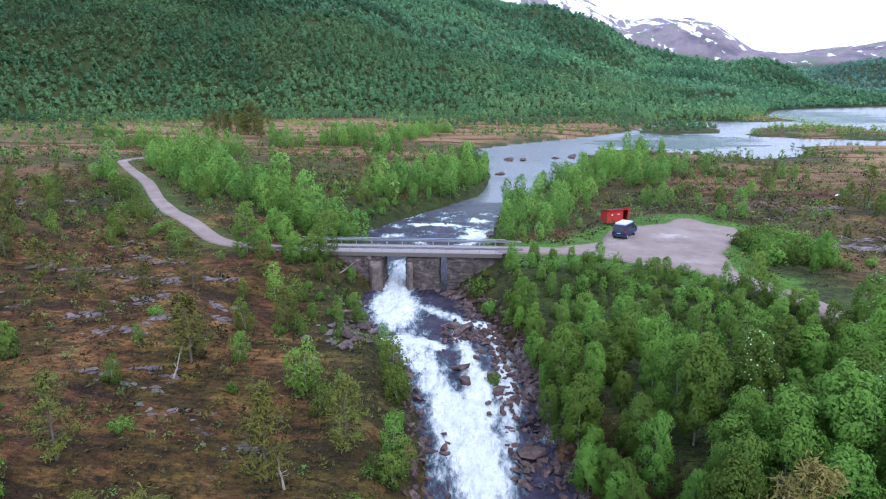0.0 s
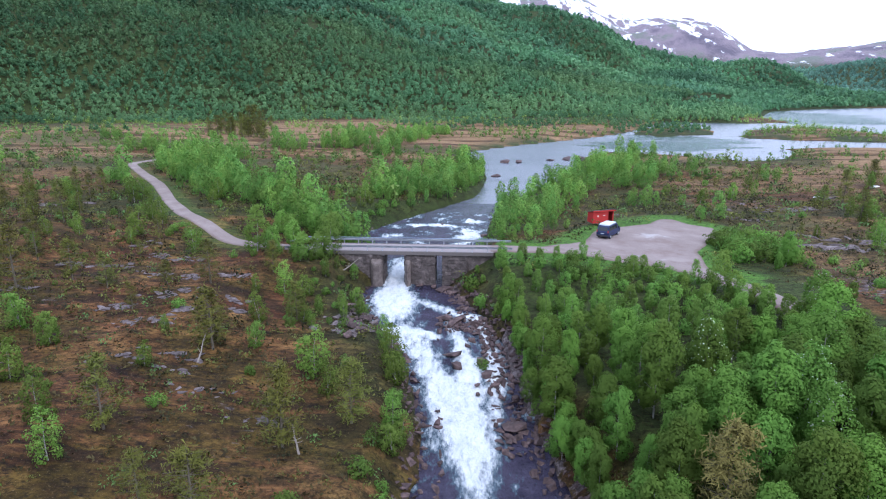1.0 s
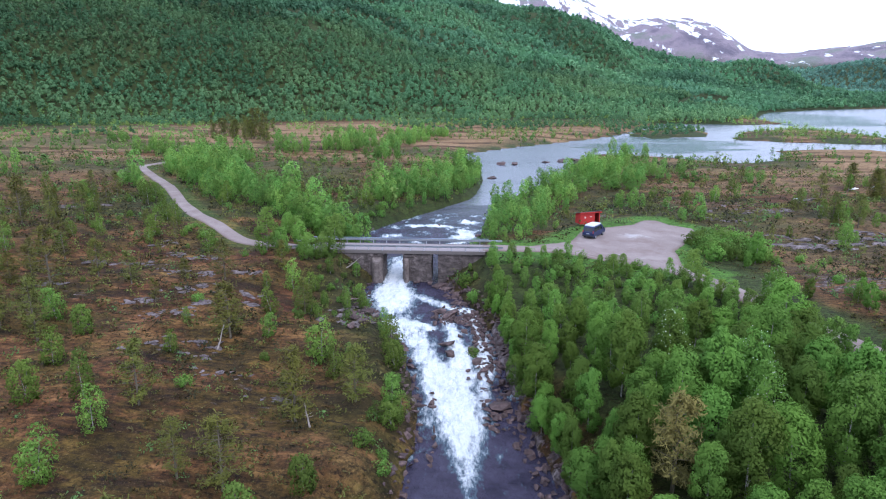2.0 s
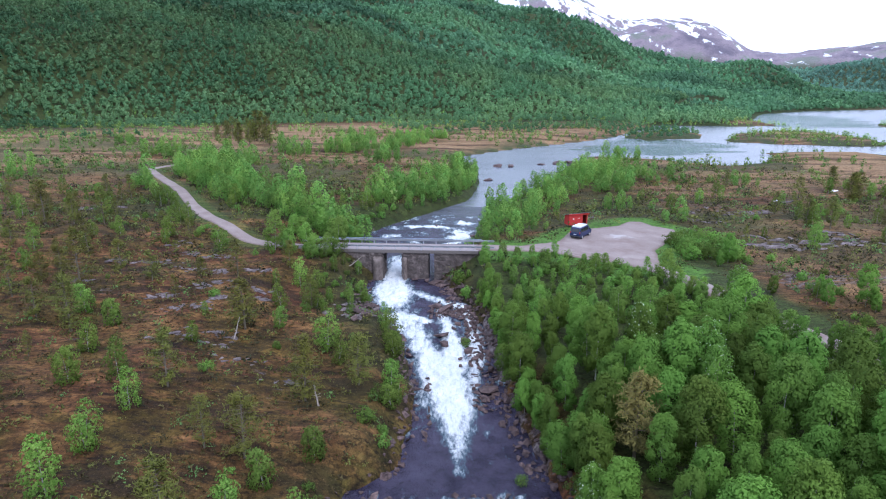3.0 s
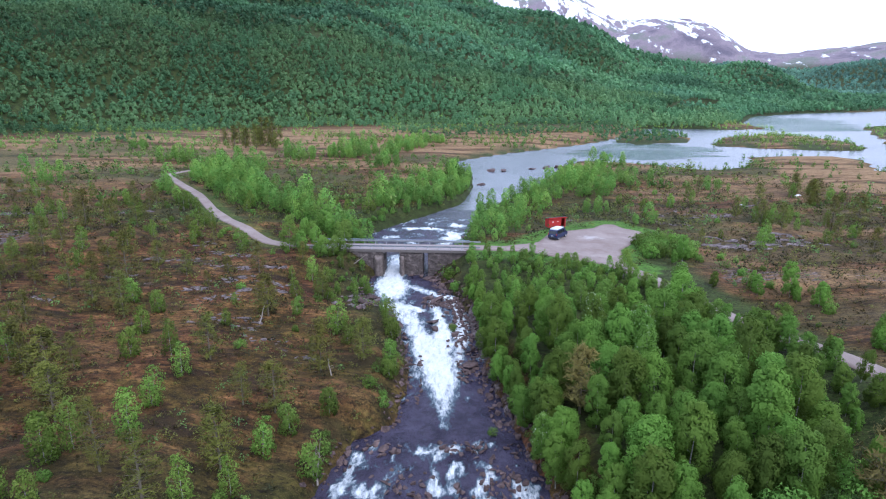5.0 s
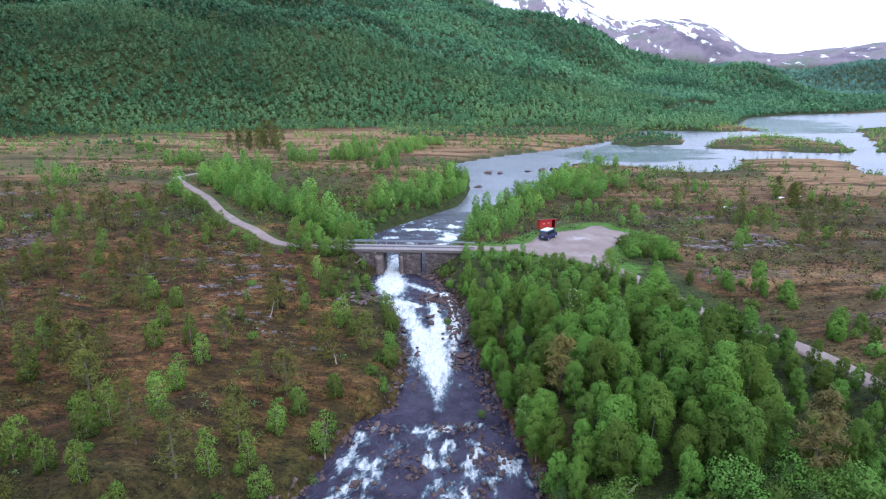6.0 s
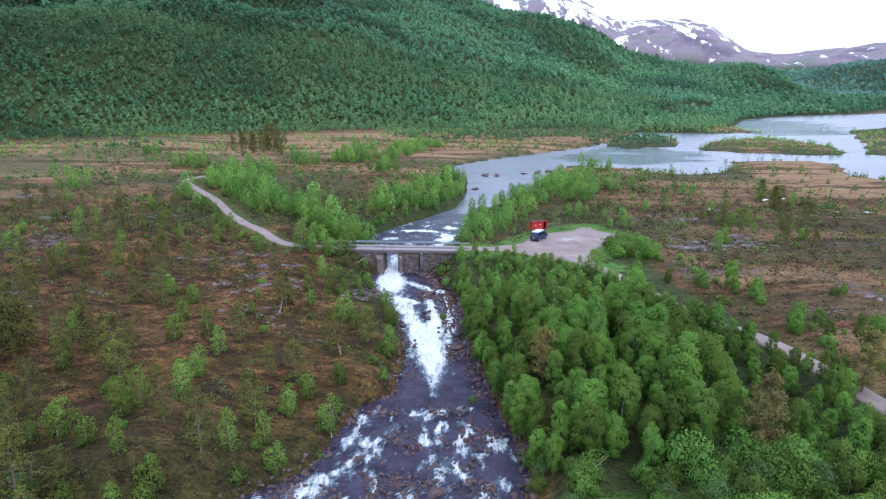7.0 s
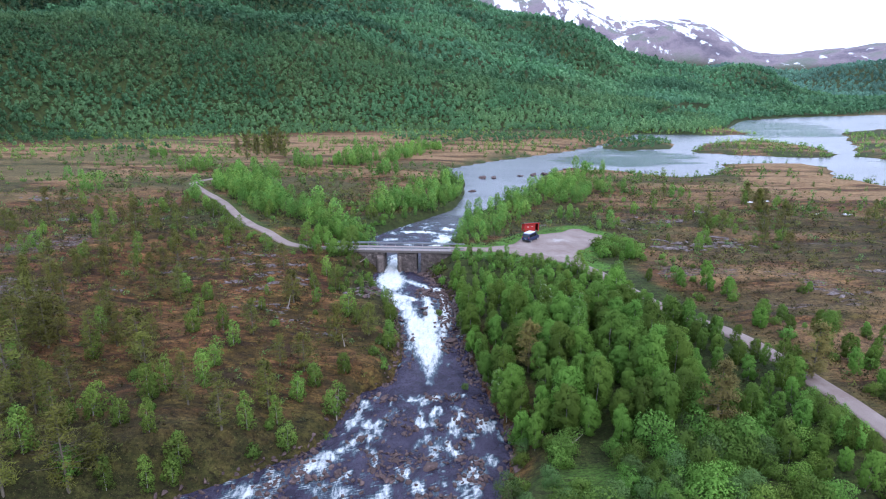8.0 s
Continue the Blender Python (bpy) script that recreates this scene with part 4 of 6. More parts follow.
for x, y, s in ((-40.7, 49.6, 1.1), (-30.7, 13.3, 1.0), (-27.7, 6.7, 0.9), (-29.4, 15.2, 0.9), (-18.0, 10.3, 1.0), (-14.2, 19.4, 1.0), (-9.3, 18.5, 1.15), (-12.4, 22.9, 1.0),
                (-8.9, 25.9, 0.9), (-36.2, 10.5, 1.2), (-32.0, 8.7, 0.9), (-39.1, 2.5, 1.2), (-15.5, 13.9, 0.8), (-13.5, 11.1, 0.8), (-24.7, 4.4, 1.0), (-26.9, 3.2, 0.9),
                (-34.6, 39.1, 0.9), (-35.4, 45.7, 0.9), (-30.5, 1.8, 0.9), (-3.4, 37.5, 0.8), (-4.1, 46.4, 1.0), (-10.9, 43.8, 1.0), (-52, 9, 1.3), (-48, 4, 1.3)):
    YOUNG.put(x, y, s)
for x, y in ((-35.8, 20.1), (-17.1, 8.8), (-24.9, 7.1), (-5.2, 31.2), (-8.6, 26.4), (-16.1, 12.4), (-4.6, 35), (-3.6, 41), (-9.6, 14.8), (-8.8, 21.5), (8.4, 26.4), (4.6, 49.6), (-8.3, 57.0)):
    WILLOW.put(x, y, rng.uniform(0.6, 0.95), lift=0.9 if x > 3 else 0.0)
for x, y, s in ((17.4, 25.0, 1.0), (35.8, 6.7, 1.15), (51.0, 14.8, 0.95)):
    DRYPINE.put(x, y, s)

# birches and bushes on the heath beyond the road
for x, y in ((53.2, 32.1), (55.6, 28.6), (54.8, 46.8), (52.9, 50.7), (49.0, 54.0), (58.8, 20.0), (60.8, 18.5), (58.0, 12.3), (68.8, 27.1), (57.0, 22.7), (68.2, 45.5)):
    BIRCH.put(x, y, rng.uniform(0.5, 0.8))
    WILLOW.put(x + rng.normal(0, 1.5), y + rng.normal(0, 1.5), rng.uniform(0.7, 1.2))

# flowering rowans among the birches
def rowan(x, y, s):
    wood, crown = birch_parts(tr, 7.6, 1.7, 3600, 0.10, 0.25)
    ob = grown("rowan_tree", (wood, crown), M_LEAF, M_PINEBARK, "green rowan dotted with white flower heads", "tree", "flowering rowans")
    ob.matrix_basis = Matrix.LocRotScale((x, y, float(height(np.array([x]), np.array([y]))[0])), Euler((0, 0, x)), (s, s, s))
    c, out = crown[0][::3], crown[0][::3, 3:]
    pick = np.flatnonzero((out[:, 2] > 0.05) & (np.arange(len(c)) % 17 == 0))
    v, f = leaves(c[pick, :3] + out[pick] * 0.10, 0.055, tr, 0.6, 0.0, out[pick] * 1.5, 0.9, out[pick])
    part_mesh("blossom", mesh_of("blossom", v, f, M_BLOSSOM, True), ob, "white flower heads")


for x, y, s in ((24.6, 30.4, 1.05), (21.6, 39.0, 1.0), (24.8, 27.6, 0.95), (36.0, 48.5, 0.9), (12.8, 20.5, 0.8)):
    rowan(x, y, s)

# the birch wood between river and road
stems = scatter(6500, 5, 52, -6, 73, 2.4, lambda x, y: dry(x, y, 1.3, 0.25) * (off_line(x, y, ROAD_EAST) < 60) * ((x < np.interp(y, [-10, 27, 46, 64, 73], [47, 46.5, 41.5, 32, 20])) & ((y > 7.5) | (x > 40))) * 1.0,
                [(17.4, 25.0), (35.8, 6.7)])
stems = sorted(stems, key=lambda q: (q[0] - 22) ** 2 + (q[1] - 25) ** 2)
for x, y in stems[:300]:
    bank = float(off_river(np.array([x]), np.array([y]))[0])
    (FINE if y < 44 and x < 36 else LIGHT if y > 48 and x < 34 else BIRCH).put(x, y, rng.uniform(0.70, 1.08) * (0.72 if bank < 2.5 else 1.0) * float(np.interp(y, [30, 44, 54, 60], [1.0, 0.90, 0.72, 0.52 if 12.5 < x < 33 else 0.6])) * (0.8 if x > 38 and y < 30 else 1.0))
for x, y in ((52.6, 31.0), (59.0, 28.1), (57.0, 33.0), (41.7, 65.6), (44.0, 68.0), (43.8, 55.0), (48.7, 51.5), (53.0, 49.0), (60.7, 18.3), (62, 12), (58, 8), (64, 4), (61, 22), (57, 16), (66, 9), (68, 17), (68, 30)):
    BIRCH.put(x, y, rng.uniform(0.6, 0.88))
for x, y in ((-14.5, 72.0), (-16.0, 70.6), (-19.0, 72.6), (-15.2, 81.2), (-18.4, 82.0), (-21.5, 80.2), (-23.5, 82.6), (-20, 85.5), (-17.8, 69.6), (-21.5, 70.8), (-12.8, 80.5), (-16.5, 79.6), (-24, 72)):
    LIGHT.put(x, y, rng.uniform(0.95, 1.25))
for y in np.concatenate([np.arange(31.5, 62, 1.9), np.arange(16.5, 23.5, 1.9)]):
    line = sorted(ROAD_EAST, key=lambda q: q[1])
    x = float(np.interp(y, [q[1] for q in line], [q[0] for q in line]))
    (BIRCH if y < 44 else LIGHT).put(x - 2.3 + rng.normal(0, 0.4), float(y) - 3.4, rng.uniform(0.68, 0.95))
for x, y in scatter(200, 7.5, 12.5, 57, 71, 2.0, lambda x, y: dry(x, y, 1.2, 0.4) * 1.0, stems[:300])[:24]:
    LIGHT.put(x, y, rng.uniform(0.6, 0.95))
for y in np.arange(19, 60, 2.0):
    (FINE if y < 46 else BIRCH).put(float(np.interp(y, RY, RR)) + 1.3 + rng.uniform(-0.3, 0.5), float(y), rng.uniform(0.5, 0.78))
for y in np.arange(22, 64, 1.5):
    if rng.uniform() < 0.5:
        (YOUNG if rng.uniform() < 0.35 else WILLOW).put(float(np.interp(y, RY, RL)) - 1.0 - rng.uniform(0, 1.6), float(y), rng.uniform(0.45, 0.9))
for x, y in scatter(60, -66, -42, 26, 62, 4.5, lambda x, y: dry(x, y, 2.5, 2.0) * 0.6):
    PINE.put(x, y, rng.uniform(0.7, 1.05))
for y in np.arange(79, 113, 1.6):
    (YOUNG if rng.uniform() < 0.3 else WILLOW).put(float(np.interp(y, RY, RL)) - 1.2 - rng.uniform(0, 2.0), float(y), rng.uniform(0.6, 1.1))
# bushes on the small clearing and by the parking place
for x, y in scatter(2200, 12, 60, -7, 12, 1.55, lambda x, y: dry(x, y, 2.0, 0.6) * 1.0, stems[:300])[:118]:
    if x > 26 or y < -3 or rng.uniform() < 0.4:
        LUSH.put(x, y, rng.uniform(0.8, 1.4))
for x, y in scatter(300, 39, 47.5, 69, 82, 1.7, lambda x, y: (off_shape(x, y, PARKING) > 1.2) * 1.0):
    WILLOW.put(x, y, rng.uniform(1.2, 1.7))
for x, y in scatter(260, -16, -8.5, 52, 72, 1.6, lambda x, y: dry(x, y, 2, 0.8) * 0.7):
    (YOUNG if rng.uniform() < 0.3 else WILLOW).put(x, y, rng.uniform(0.35, 0.65))
for x, y in scatter(500, 4, 18, 12, 72, 1.8, lambda x, y: (off_river(x, y) > 0.2) * (off_river(x, y) < 2.0) * (x > 2) * 0.8):
    WILLOW.put(x, y, rng.uniform(0.6, 1.2))
for x, y in scatter(300, -64, -24, -4, 34, 4.2, lambda x, y: dry(x, y, 2.5, 2.0) * 0.55):
    (PINE if rng.uniform() < 0.5 else YOUNG).put(x, y, rng.uniform(0.7, 1.1))
for x, y in scatter(700, -62, -20, 66, 118, 2.0, lambda x, y: (off_road(x, y) > 0.9) * (off_road(x, y) < 4.5) * (y < np.interp(x, [-70, -49.5, -41.5, -34.5, -29, -20], [125, 104, 91.5, 83.5, 77, 74])) * 0.6):
    (YOUNG if rng.uniform() < 0.4 else WILLOW).put(x, y, rng.uniform(0.5, 0.95))
for x, y in scatter(1600, 11, 34, 51, 72, 1.4, lambda x, y: dry(x, y, 1.0, 0.6) * 0.9, stems[:300])[:165]:
    WILLOW.put(x, y, rng.uniform(0.7, 1.1))
# scattered growth over the heath
for x, y in scatter(900, -100, -6, 3, 118, 3.0, lambda x, y: dry(x, y, 2.5, 2.5) * ease(0.36, 0.60, fractal(x, y, 26, 95)) * 0.7):
    (PINE if rng.uniform() < 0.26 else YOUNG if rng.uniform() < 0.62 else WILLOW).put(x, y, rng.uniform(0.35, 0.9))
for cx, cy, n, k in ((-84, 262, 13, 1.5), (-98, 286, 7, 1.3), (86, 86, 5, 1.0), (101, 128, 4, 1.0), (120, 100, 4, 1.0)):
    for i in range(n):
        PINE.put(cx + rng.normal(0, 6 * k), cy + rng.normal(0, 6 * k), k * rng.uniform(0.7, 1.05))
for x, y in scatter(800, 46, 130, 30, 140, 2.8, lambda x, y: dry(x, y, 3, 2.5) * ease(0.45, 0.65, fractal(x, y, 26, 97)) * 0.6):
    (PINE if rng.uniform() < 0.08 else YOUNG if rng.uniform() < 0.5 else WILLOW).put(x, y, rng.uniform(0.4, 0.95))


# ---- woods too many to count ----
def fold_tone(x, y):
    """Belts painting the hill's shaded folds into leaf tone: lighter foot, darker above, brighter rightwards."""
    r, a = np.hypot(x, y), np.degrees(np.arctan2(x, y))
    up = r - np.interp(a, FOOT_AZ, FOOT_R) + 130 * (fractal(x, y, 190, 143, 3) - 0.5)
    belt = np.interp(up, [-60, 10, 45, 80, 150, 230, 300, 420, 520, 650, 800, 1100], [0.15, 0.22, 0.0, -0.26, -0.22, 0.12, 0.12, -0.12, 0.08, -0.10, 0.0, -0.05])
    return (belt + 0.65 * (ease(0.38, 0.62, fractal(x, y, 105, 141, 4)) - 0.5) - 0.22 * ease(-100, -420, x) + 0.64 * ease(-350, 200, x)) * ease(270, 330, r)


def planted(name, places, moulds, scales, label, material):
    """Many trees of a few moulds joined into one mesh of leaf sprays."""
    r = np.random.default_rng(len(places))
    P = np.array(places)
    z = height(P[:, 0], P[:, 1])
    which = r.integers(0, len(moulds), len(P))
    out, tones = [], []
    for k, (mv, mf) in enumerate(moulds):
        sel = np.flatnonzero(which == k)
        if not len(sel):
            continue
        a = r.uniform(0, 6.283, len(sel))
        s = np.asarray(scales)[sel]
        c, n = np.cos(a), np.sin(a)
        x = (mv[None, :, 0] * c[:, None] - mv[None, :, 1] * n[:, None]) * s[:, None] + P[sel, 0][:, None]
        y = (mv[None, :, 0] * n[:, None] + mv[None, :, 1] * c[:, None]) * s[:, None] + P[sel, 1][:, None]
        h = mv[None, :, 2] * (s * r.uniform(0.85, 1.2, len(sel)))[:, None] + z[sel][:, None]
        nx = mv[None, :, 3] * c[:, None] - mv[None, :, 4] * n[:, None]
        ny = mv[None, :, 3] * n[:, None] + mv[None, :, 4] * c[:, None]
        v = np.stack([x, y, h, nx, ny, np.broadcast_to(mv[None, :, 5], nx.shape)], -1).reshape(-1, 6)
        f = (mf[None] + (np.arange(len(sel)) * len(mv))[:, None, None]).reshape(-1, mf.shape[1])
        out.append((v, f))
        tones.append(np.repeat(r.uniform(-0.27, 0.27, len(sel)) + fold_tone(P[sel, 0], P[sel, 1]), len(mv)))
    v, f = gather(out)
    me = mesh_of(name, v, f, material, True)
    give(me, "tone", np.concatenate(tones))
    return tagged(new(name, me), label, "trees", kind="stuff")


def mould(r, tall, spread, count, size, low=0.12):
    wood, crown = birch_parts(r, tall, spread, count, size, low)
    stem = tube([(0, 0, -0.3), (0, 0, tall * 0.45), (0.1, 0, tall * 0.85)], [0.09, 0.06, 0.02], 3)
    stem = (np.concatenate([stem[0], np.zeros_like(stem[0])], 1), stem[1])
    return gather([(stem[0], np.concatenate([stem[1][:, [0, 1, 2]], stem[1][:, [0, 2, 3]]])), crown])


MID = [mould(tr, t, w, 640, 0.205) for t, w in ((6.8, 2.1), (7.8, 2.0), (5.8, 2.0), (6.4, 2.3))]
grove = scatter(3000, -72, 12, 79, 176, 2.2, lambda x, y: dry(x, y, 1.6, 0.8) * np.clip(0.8 * ease(21, 9, off_line(x, y, ROAD_WEST)) * (y > np.interp(x, [-80, -16], [158, 78])) + ((off_line(x, y, ROAD_WEST) < 9) & (y > 106) & (y < 140)) * 0.22 + ((x > -14) & (x < 10) & (y > 113) & (y < 172)) * ease(13, 8, off_river(x, y)), 0, 1))
grove += scatter(1800, 5, 54, 78, 182, 2.2, lambda x, y: dry(x, y, 1.6, 0.8) * np.clip(((y < 104) & (x < np.interp(y, [77, 84, 92, 104], [14.5, 17, 21, 21]))) * 0.42 + ((y >= 104) & (y < 124) & (off_river(x, y) < 15)) * 0.13 + ((y >= 124) & (off_river(x, y) < 14)) * 0.42, 0, 1))
for cx, cy, rad, n in ((48, 150, 8, 22), (51, 182, 9, 26), (58, 166, 6, 12), (45, 136, 5, 10), (63, 160, 4, 7), (40, 113, 5, 5), (83, 145, 4, 6), (72, 160, 4, 6), (68, 204, 6, 9), (47, 95, 3, 4), (110, 238, 6, 6),
                       (-55, 217, 8, 16), (-40, 228, 9, 22), (-26, 246, 9, 22), (-20, 262, 9, 20), (-14, 282, 10, 24), (-6, 304, 12, 26), (-36, 274, 8, 14), (-20, 200, 7, 12), (-131, 242, 5, 7), (-92, 190, 7, 9), (-108, 136, 5, 6)):
    grove += [(x, y) for x, y in scatter(n * 3, cx - rad, cx + rad, cy - rad * 0.8, cy + rad * 0.8, 2.2, lambda x, y: dry(x, y, 2.0, 0.8) * ease(1.3, 0.5, np.hypot((x - cx) / rad, (y - cy) / rad)))][:n]
planted("birch_grove", grove, MID, [float(tr.uniform(0.38, 1.14)) * (0.64 if q[0] > 4 and q[1] < 105 else 0.76 if q[0] > 8 and q[1] < 190 else 1.08 if q[0] < -8 and q[1] < 125 else 0.9) for q in grove], "green birch groves along road and river", M_WOOD)

FAR = [mould(tr, t, w, 40, 0.48, 0.04) for t, w in ((3.0, 1.9), (2.4, 1.8), (4.2, 1.8))]
plain = scatter(15000, -330, 330, 112, 480, 2.6, lambda x, y: dry(x, y, 2.5, 1.0) * (np.hypot(x, y) < np.interp(np.degrees(np.arctan2(x, y)), FOOT_AZ, FOOT_R) + 20) * (ease(0.45, 0.55, fractal(x, y * 1.6, 62, 101)) * 0.9 + 0.05 + 0.6 * ease(-60, -5, np.hypot(x, y) - np.interp(np.degrees(np.arctan2(x, y)), FOOT_AZ, FOOT_R)) * ease(0.38, 0.5, fractal(x, y, 50, 103)) + 0.9 * (off_shape(x, y, ISLANDS[1]) < 0) * (fractal(x, y, 22, 7) > 0.48) + 0.5 * (off_shape(x, y, ISLANDS[2]) < 0)))
planted("scrub_trees", plain, FAR, 0.3 + 0.6 * tr.uniform(0, 1, len(plain)) ** 1.7, "scattered birch scrub on the far plain", M_SCRUB)


def tuft(r, tall, spread, count, size):
    """A far tree: leaf masses heaped in a few rounded lobes to an uneven crown."""
    turn = r.uniform(0, 6.283)
    lobes = [((r.normal(0, 0.1) * spread, r.normal(0, 0.1) * spread, 0.74 * tall), 0.55 * spread)]
    for i in range(4):
        b = turn + i * 1.57 + r.normal(0, 0.3)
        lobes.append(((0.48 * spread * math.cos(b), 0.48 * spread * math.sin(b), r.uniform(0.36, 0.58) * tall), r.uniform(0.42, 0.62) * spread))
    pick = r.integers(0, len(lobes), count)
    d = r.normal(size=(count, 3))
    d[:, 2] = np.abs(d[:, 2]) * 1.1 - 0.35
    d /= np.linalg.norm(d, axis=1)[:, None]
    c = np.array([q[0] for q in lobes])[pick] + d * [1, 1, 1.25] * np.array([q[1] for q in lobes])[pick][:, None] * r.uniform(0.8, 1.05, count)[:, None]
    crown = np.stack([c[:, 0] / spread, c[:, 1] / spread, (c[:, 2] / tall - 0.42) * 2.0], 1)
    return leaves(c, size, r, 0.1, 0.0, d * 2.4, swell=d * 0.55 + crown)


NEARHILL = [tuft(tr, t, w, 62, s) for t, w, s in ((7.4, 2.4, 0.76), (6.4, 2.3, 0.74), (8.2, 2.35, 0.78), (5.8, 2.5, 0.74), (7.0, 2.6, 0.80))]
HILL = [tuft(tr, t, w, 24, s) for t, w, s in ((7.0, 2.9, 1.42), (6.2, 2.7, 1.35), (8.0, 2.8, 1.45), (5.8, 3.0, 1.42))]
places = []
for r0, r1, n, gap, a0, a1 in ((300, 640, 46000, 4.5, -40, 38), (640, 1000, 30000, 7.2, -40, 38), (1000, 1640, 26000, 10.5, -40, 38), (1900, 2900, 9000, 17.0, 16, 40)):
    a, rad = radians(1) * rng.uniform(a0, a1, n), np.sqrt(rng.uniform(r0 * r0, r1 * r1, n))
    x, y = rad * np.sin(a), rad * np.cos(a)
    ok = (rad > np.interp(np.degrees(a), FOOT_AZ, FOOT_R) - 40 * rng.uniform(size=n) ** 2 - 130 * ease(0.42, 0.60, fractal(x, y, 75, 115)) * rng.uniform(0.7, 1, n)) & (off_lake(x, y) > 2) & (fractal(x, y, 60, 111) < 0.70 + 0.1 * rng.uniform(size=n))
    seen = {}
    for px_, py_ in zip(x[ok], y[ok]):
        key = (int(px_ // gap), int(py_ // gap))
        if key not in seen:
            seen[key] = True
            places.append((px_, py_, gap))
size = np.array([p[2] for p in places])
scale = (0.55 + 0.082 * size) * tr.uniform(0.62, 1.28, len(places))
flat_d = np.array([math.hypot(p[0], p[1]) - np.interp(math.degrees(math.atan2(p[0], p[1])), FOOT_AZ, FOOT_R) for p in places])
scale *= 0.5 + 0.5 * ease(-40, 30, flat_d)
near, ridge = size < 5.5, size > 15
planted("hill_foot_forest", [p[:2] for p, n in zip(places, near) if n], NEARHILL, scale[near], "dense green birch forest along the hill's foot", M_FOOT)
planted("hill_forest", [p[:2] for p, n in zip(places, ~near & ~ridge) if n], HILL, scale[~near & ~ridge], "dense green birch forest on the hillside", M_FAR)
planted("ridge_forest", [p[:2] for p, n in zip(places, ridge) if n], HILL, scale[ridge], "forest on a distant ridge, leaves tinted blue for haze", M_HAZE_RIDGE)


# ---- stones ----
def stone_mesh(r, sx, sy, sz, points=18, bevel=0.05):
    """An angular stone: the hull of points on a squashed ball, its edges worn."""
    bm = bmesh.new()
    for i in range(points):
        v = Vector(r.normal(size=3)).normalized()
        bm.verts.new((v.x * sx * r.uniform(0.8, 1.1), v.y * sy * r.uniform(0.8, 1.1), v.z * sz * r.uniform(0.75, 1.05)))
    h = bmesh.ops.convex_hull(bm, input=bm.verts)
    bmesh.ops.delete(bm, geom=[v for v in bm.verts if not v.link_faces], context="VERTS")
    bmesh.ops.bevel(bm, geom=list(bm.edges), offset=bevel, segments=1, affect="EDGES")
    me = bpy.data.meshes.new("stone")
    bm.to_mesh(me)
    bm.free()
    return me


sr = np.random.default_rng(23)
BLOCKS = [stone_mesh(sr, 0.6 * a, 0.45 * a, 0.34 * a, 13, 0.012) for a in (1.0, 1.1, 0.9, 1.2, 1.0, 1.1)]
SLABS = [stone_mesh(sr, 1.2, 0.75, 0.36, 12, 0.012) for a in range(4)]
for me in BLOCKS + SLABS:
    me.materials.append(M_BOULDER)


SHARDS = [stone_mesh(sr, 1.05, 0.5, 0.22, 11, 0.01) for a in range(6)]
for me in SHARDS:
    me.materials.append(M_OUTCROP)


def ledge(x, y, s):
    """A run of broken slabs lying close together along one line, half sunk in the heath."""
    z = float(height(np.array([x]), np.array([y]))[0])
    ob = thing("rock_ledge", pose(x, y, z, 0, 0, float(sr.normal(4, 14))), "low broken grey rock ledge showing through the heath", "rock", "rock ledges")
    s *= 1.2
    for i in range(13):
        k = float(sr.uniform(0.35, 1.0)) * s
        slab = new("slab", SHARDS[int(sr.integers(6))])
        slab.parent = ob
        lx_, ly_ = float(sr.normal(0, 1.35)) * s, float(sr.normal(0, 0.42)) * s
        lz_ = float(height(np.array([x + lx_]), np.array([y + ly_]))[0]) - z
        slab.matrix_basis = Matrix.LocRotScale((lx_, ly_, lz_ - 0.02), Euler((sr.normal(0, 0.15), sr.normal(0, 0.15), sr.normal(0, 0.4))), (k, k, k))
    return ob


def set_stone(name, me, x, y, scale, label, category, group, sink=0.1, turn=None, base=None, tilt=0.25):
    z = float(height(np.array([x]), np.array([y]))[0]) if base is None else base
    ob = new(name, me)
    ob.matrix_basis = Matrix.LocRotScale((x, y, z + sink), Euler((sr.normal(0, tilt * 0.6), sr.normal(0, tilt * 0.6), sr.uniform(0, 6.28) if turn is None else turn)), (scale, scale * sr.uniform(0.8, 1.2), scale * sr.uniform(0.8, 1.2)))
    return tagged(ob, label, category, group)


def level(x, y):
    return float(np.interp(y, RY, RZ))


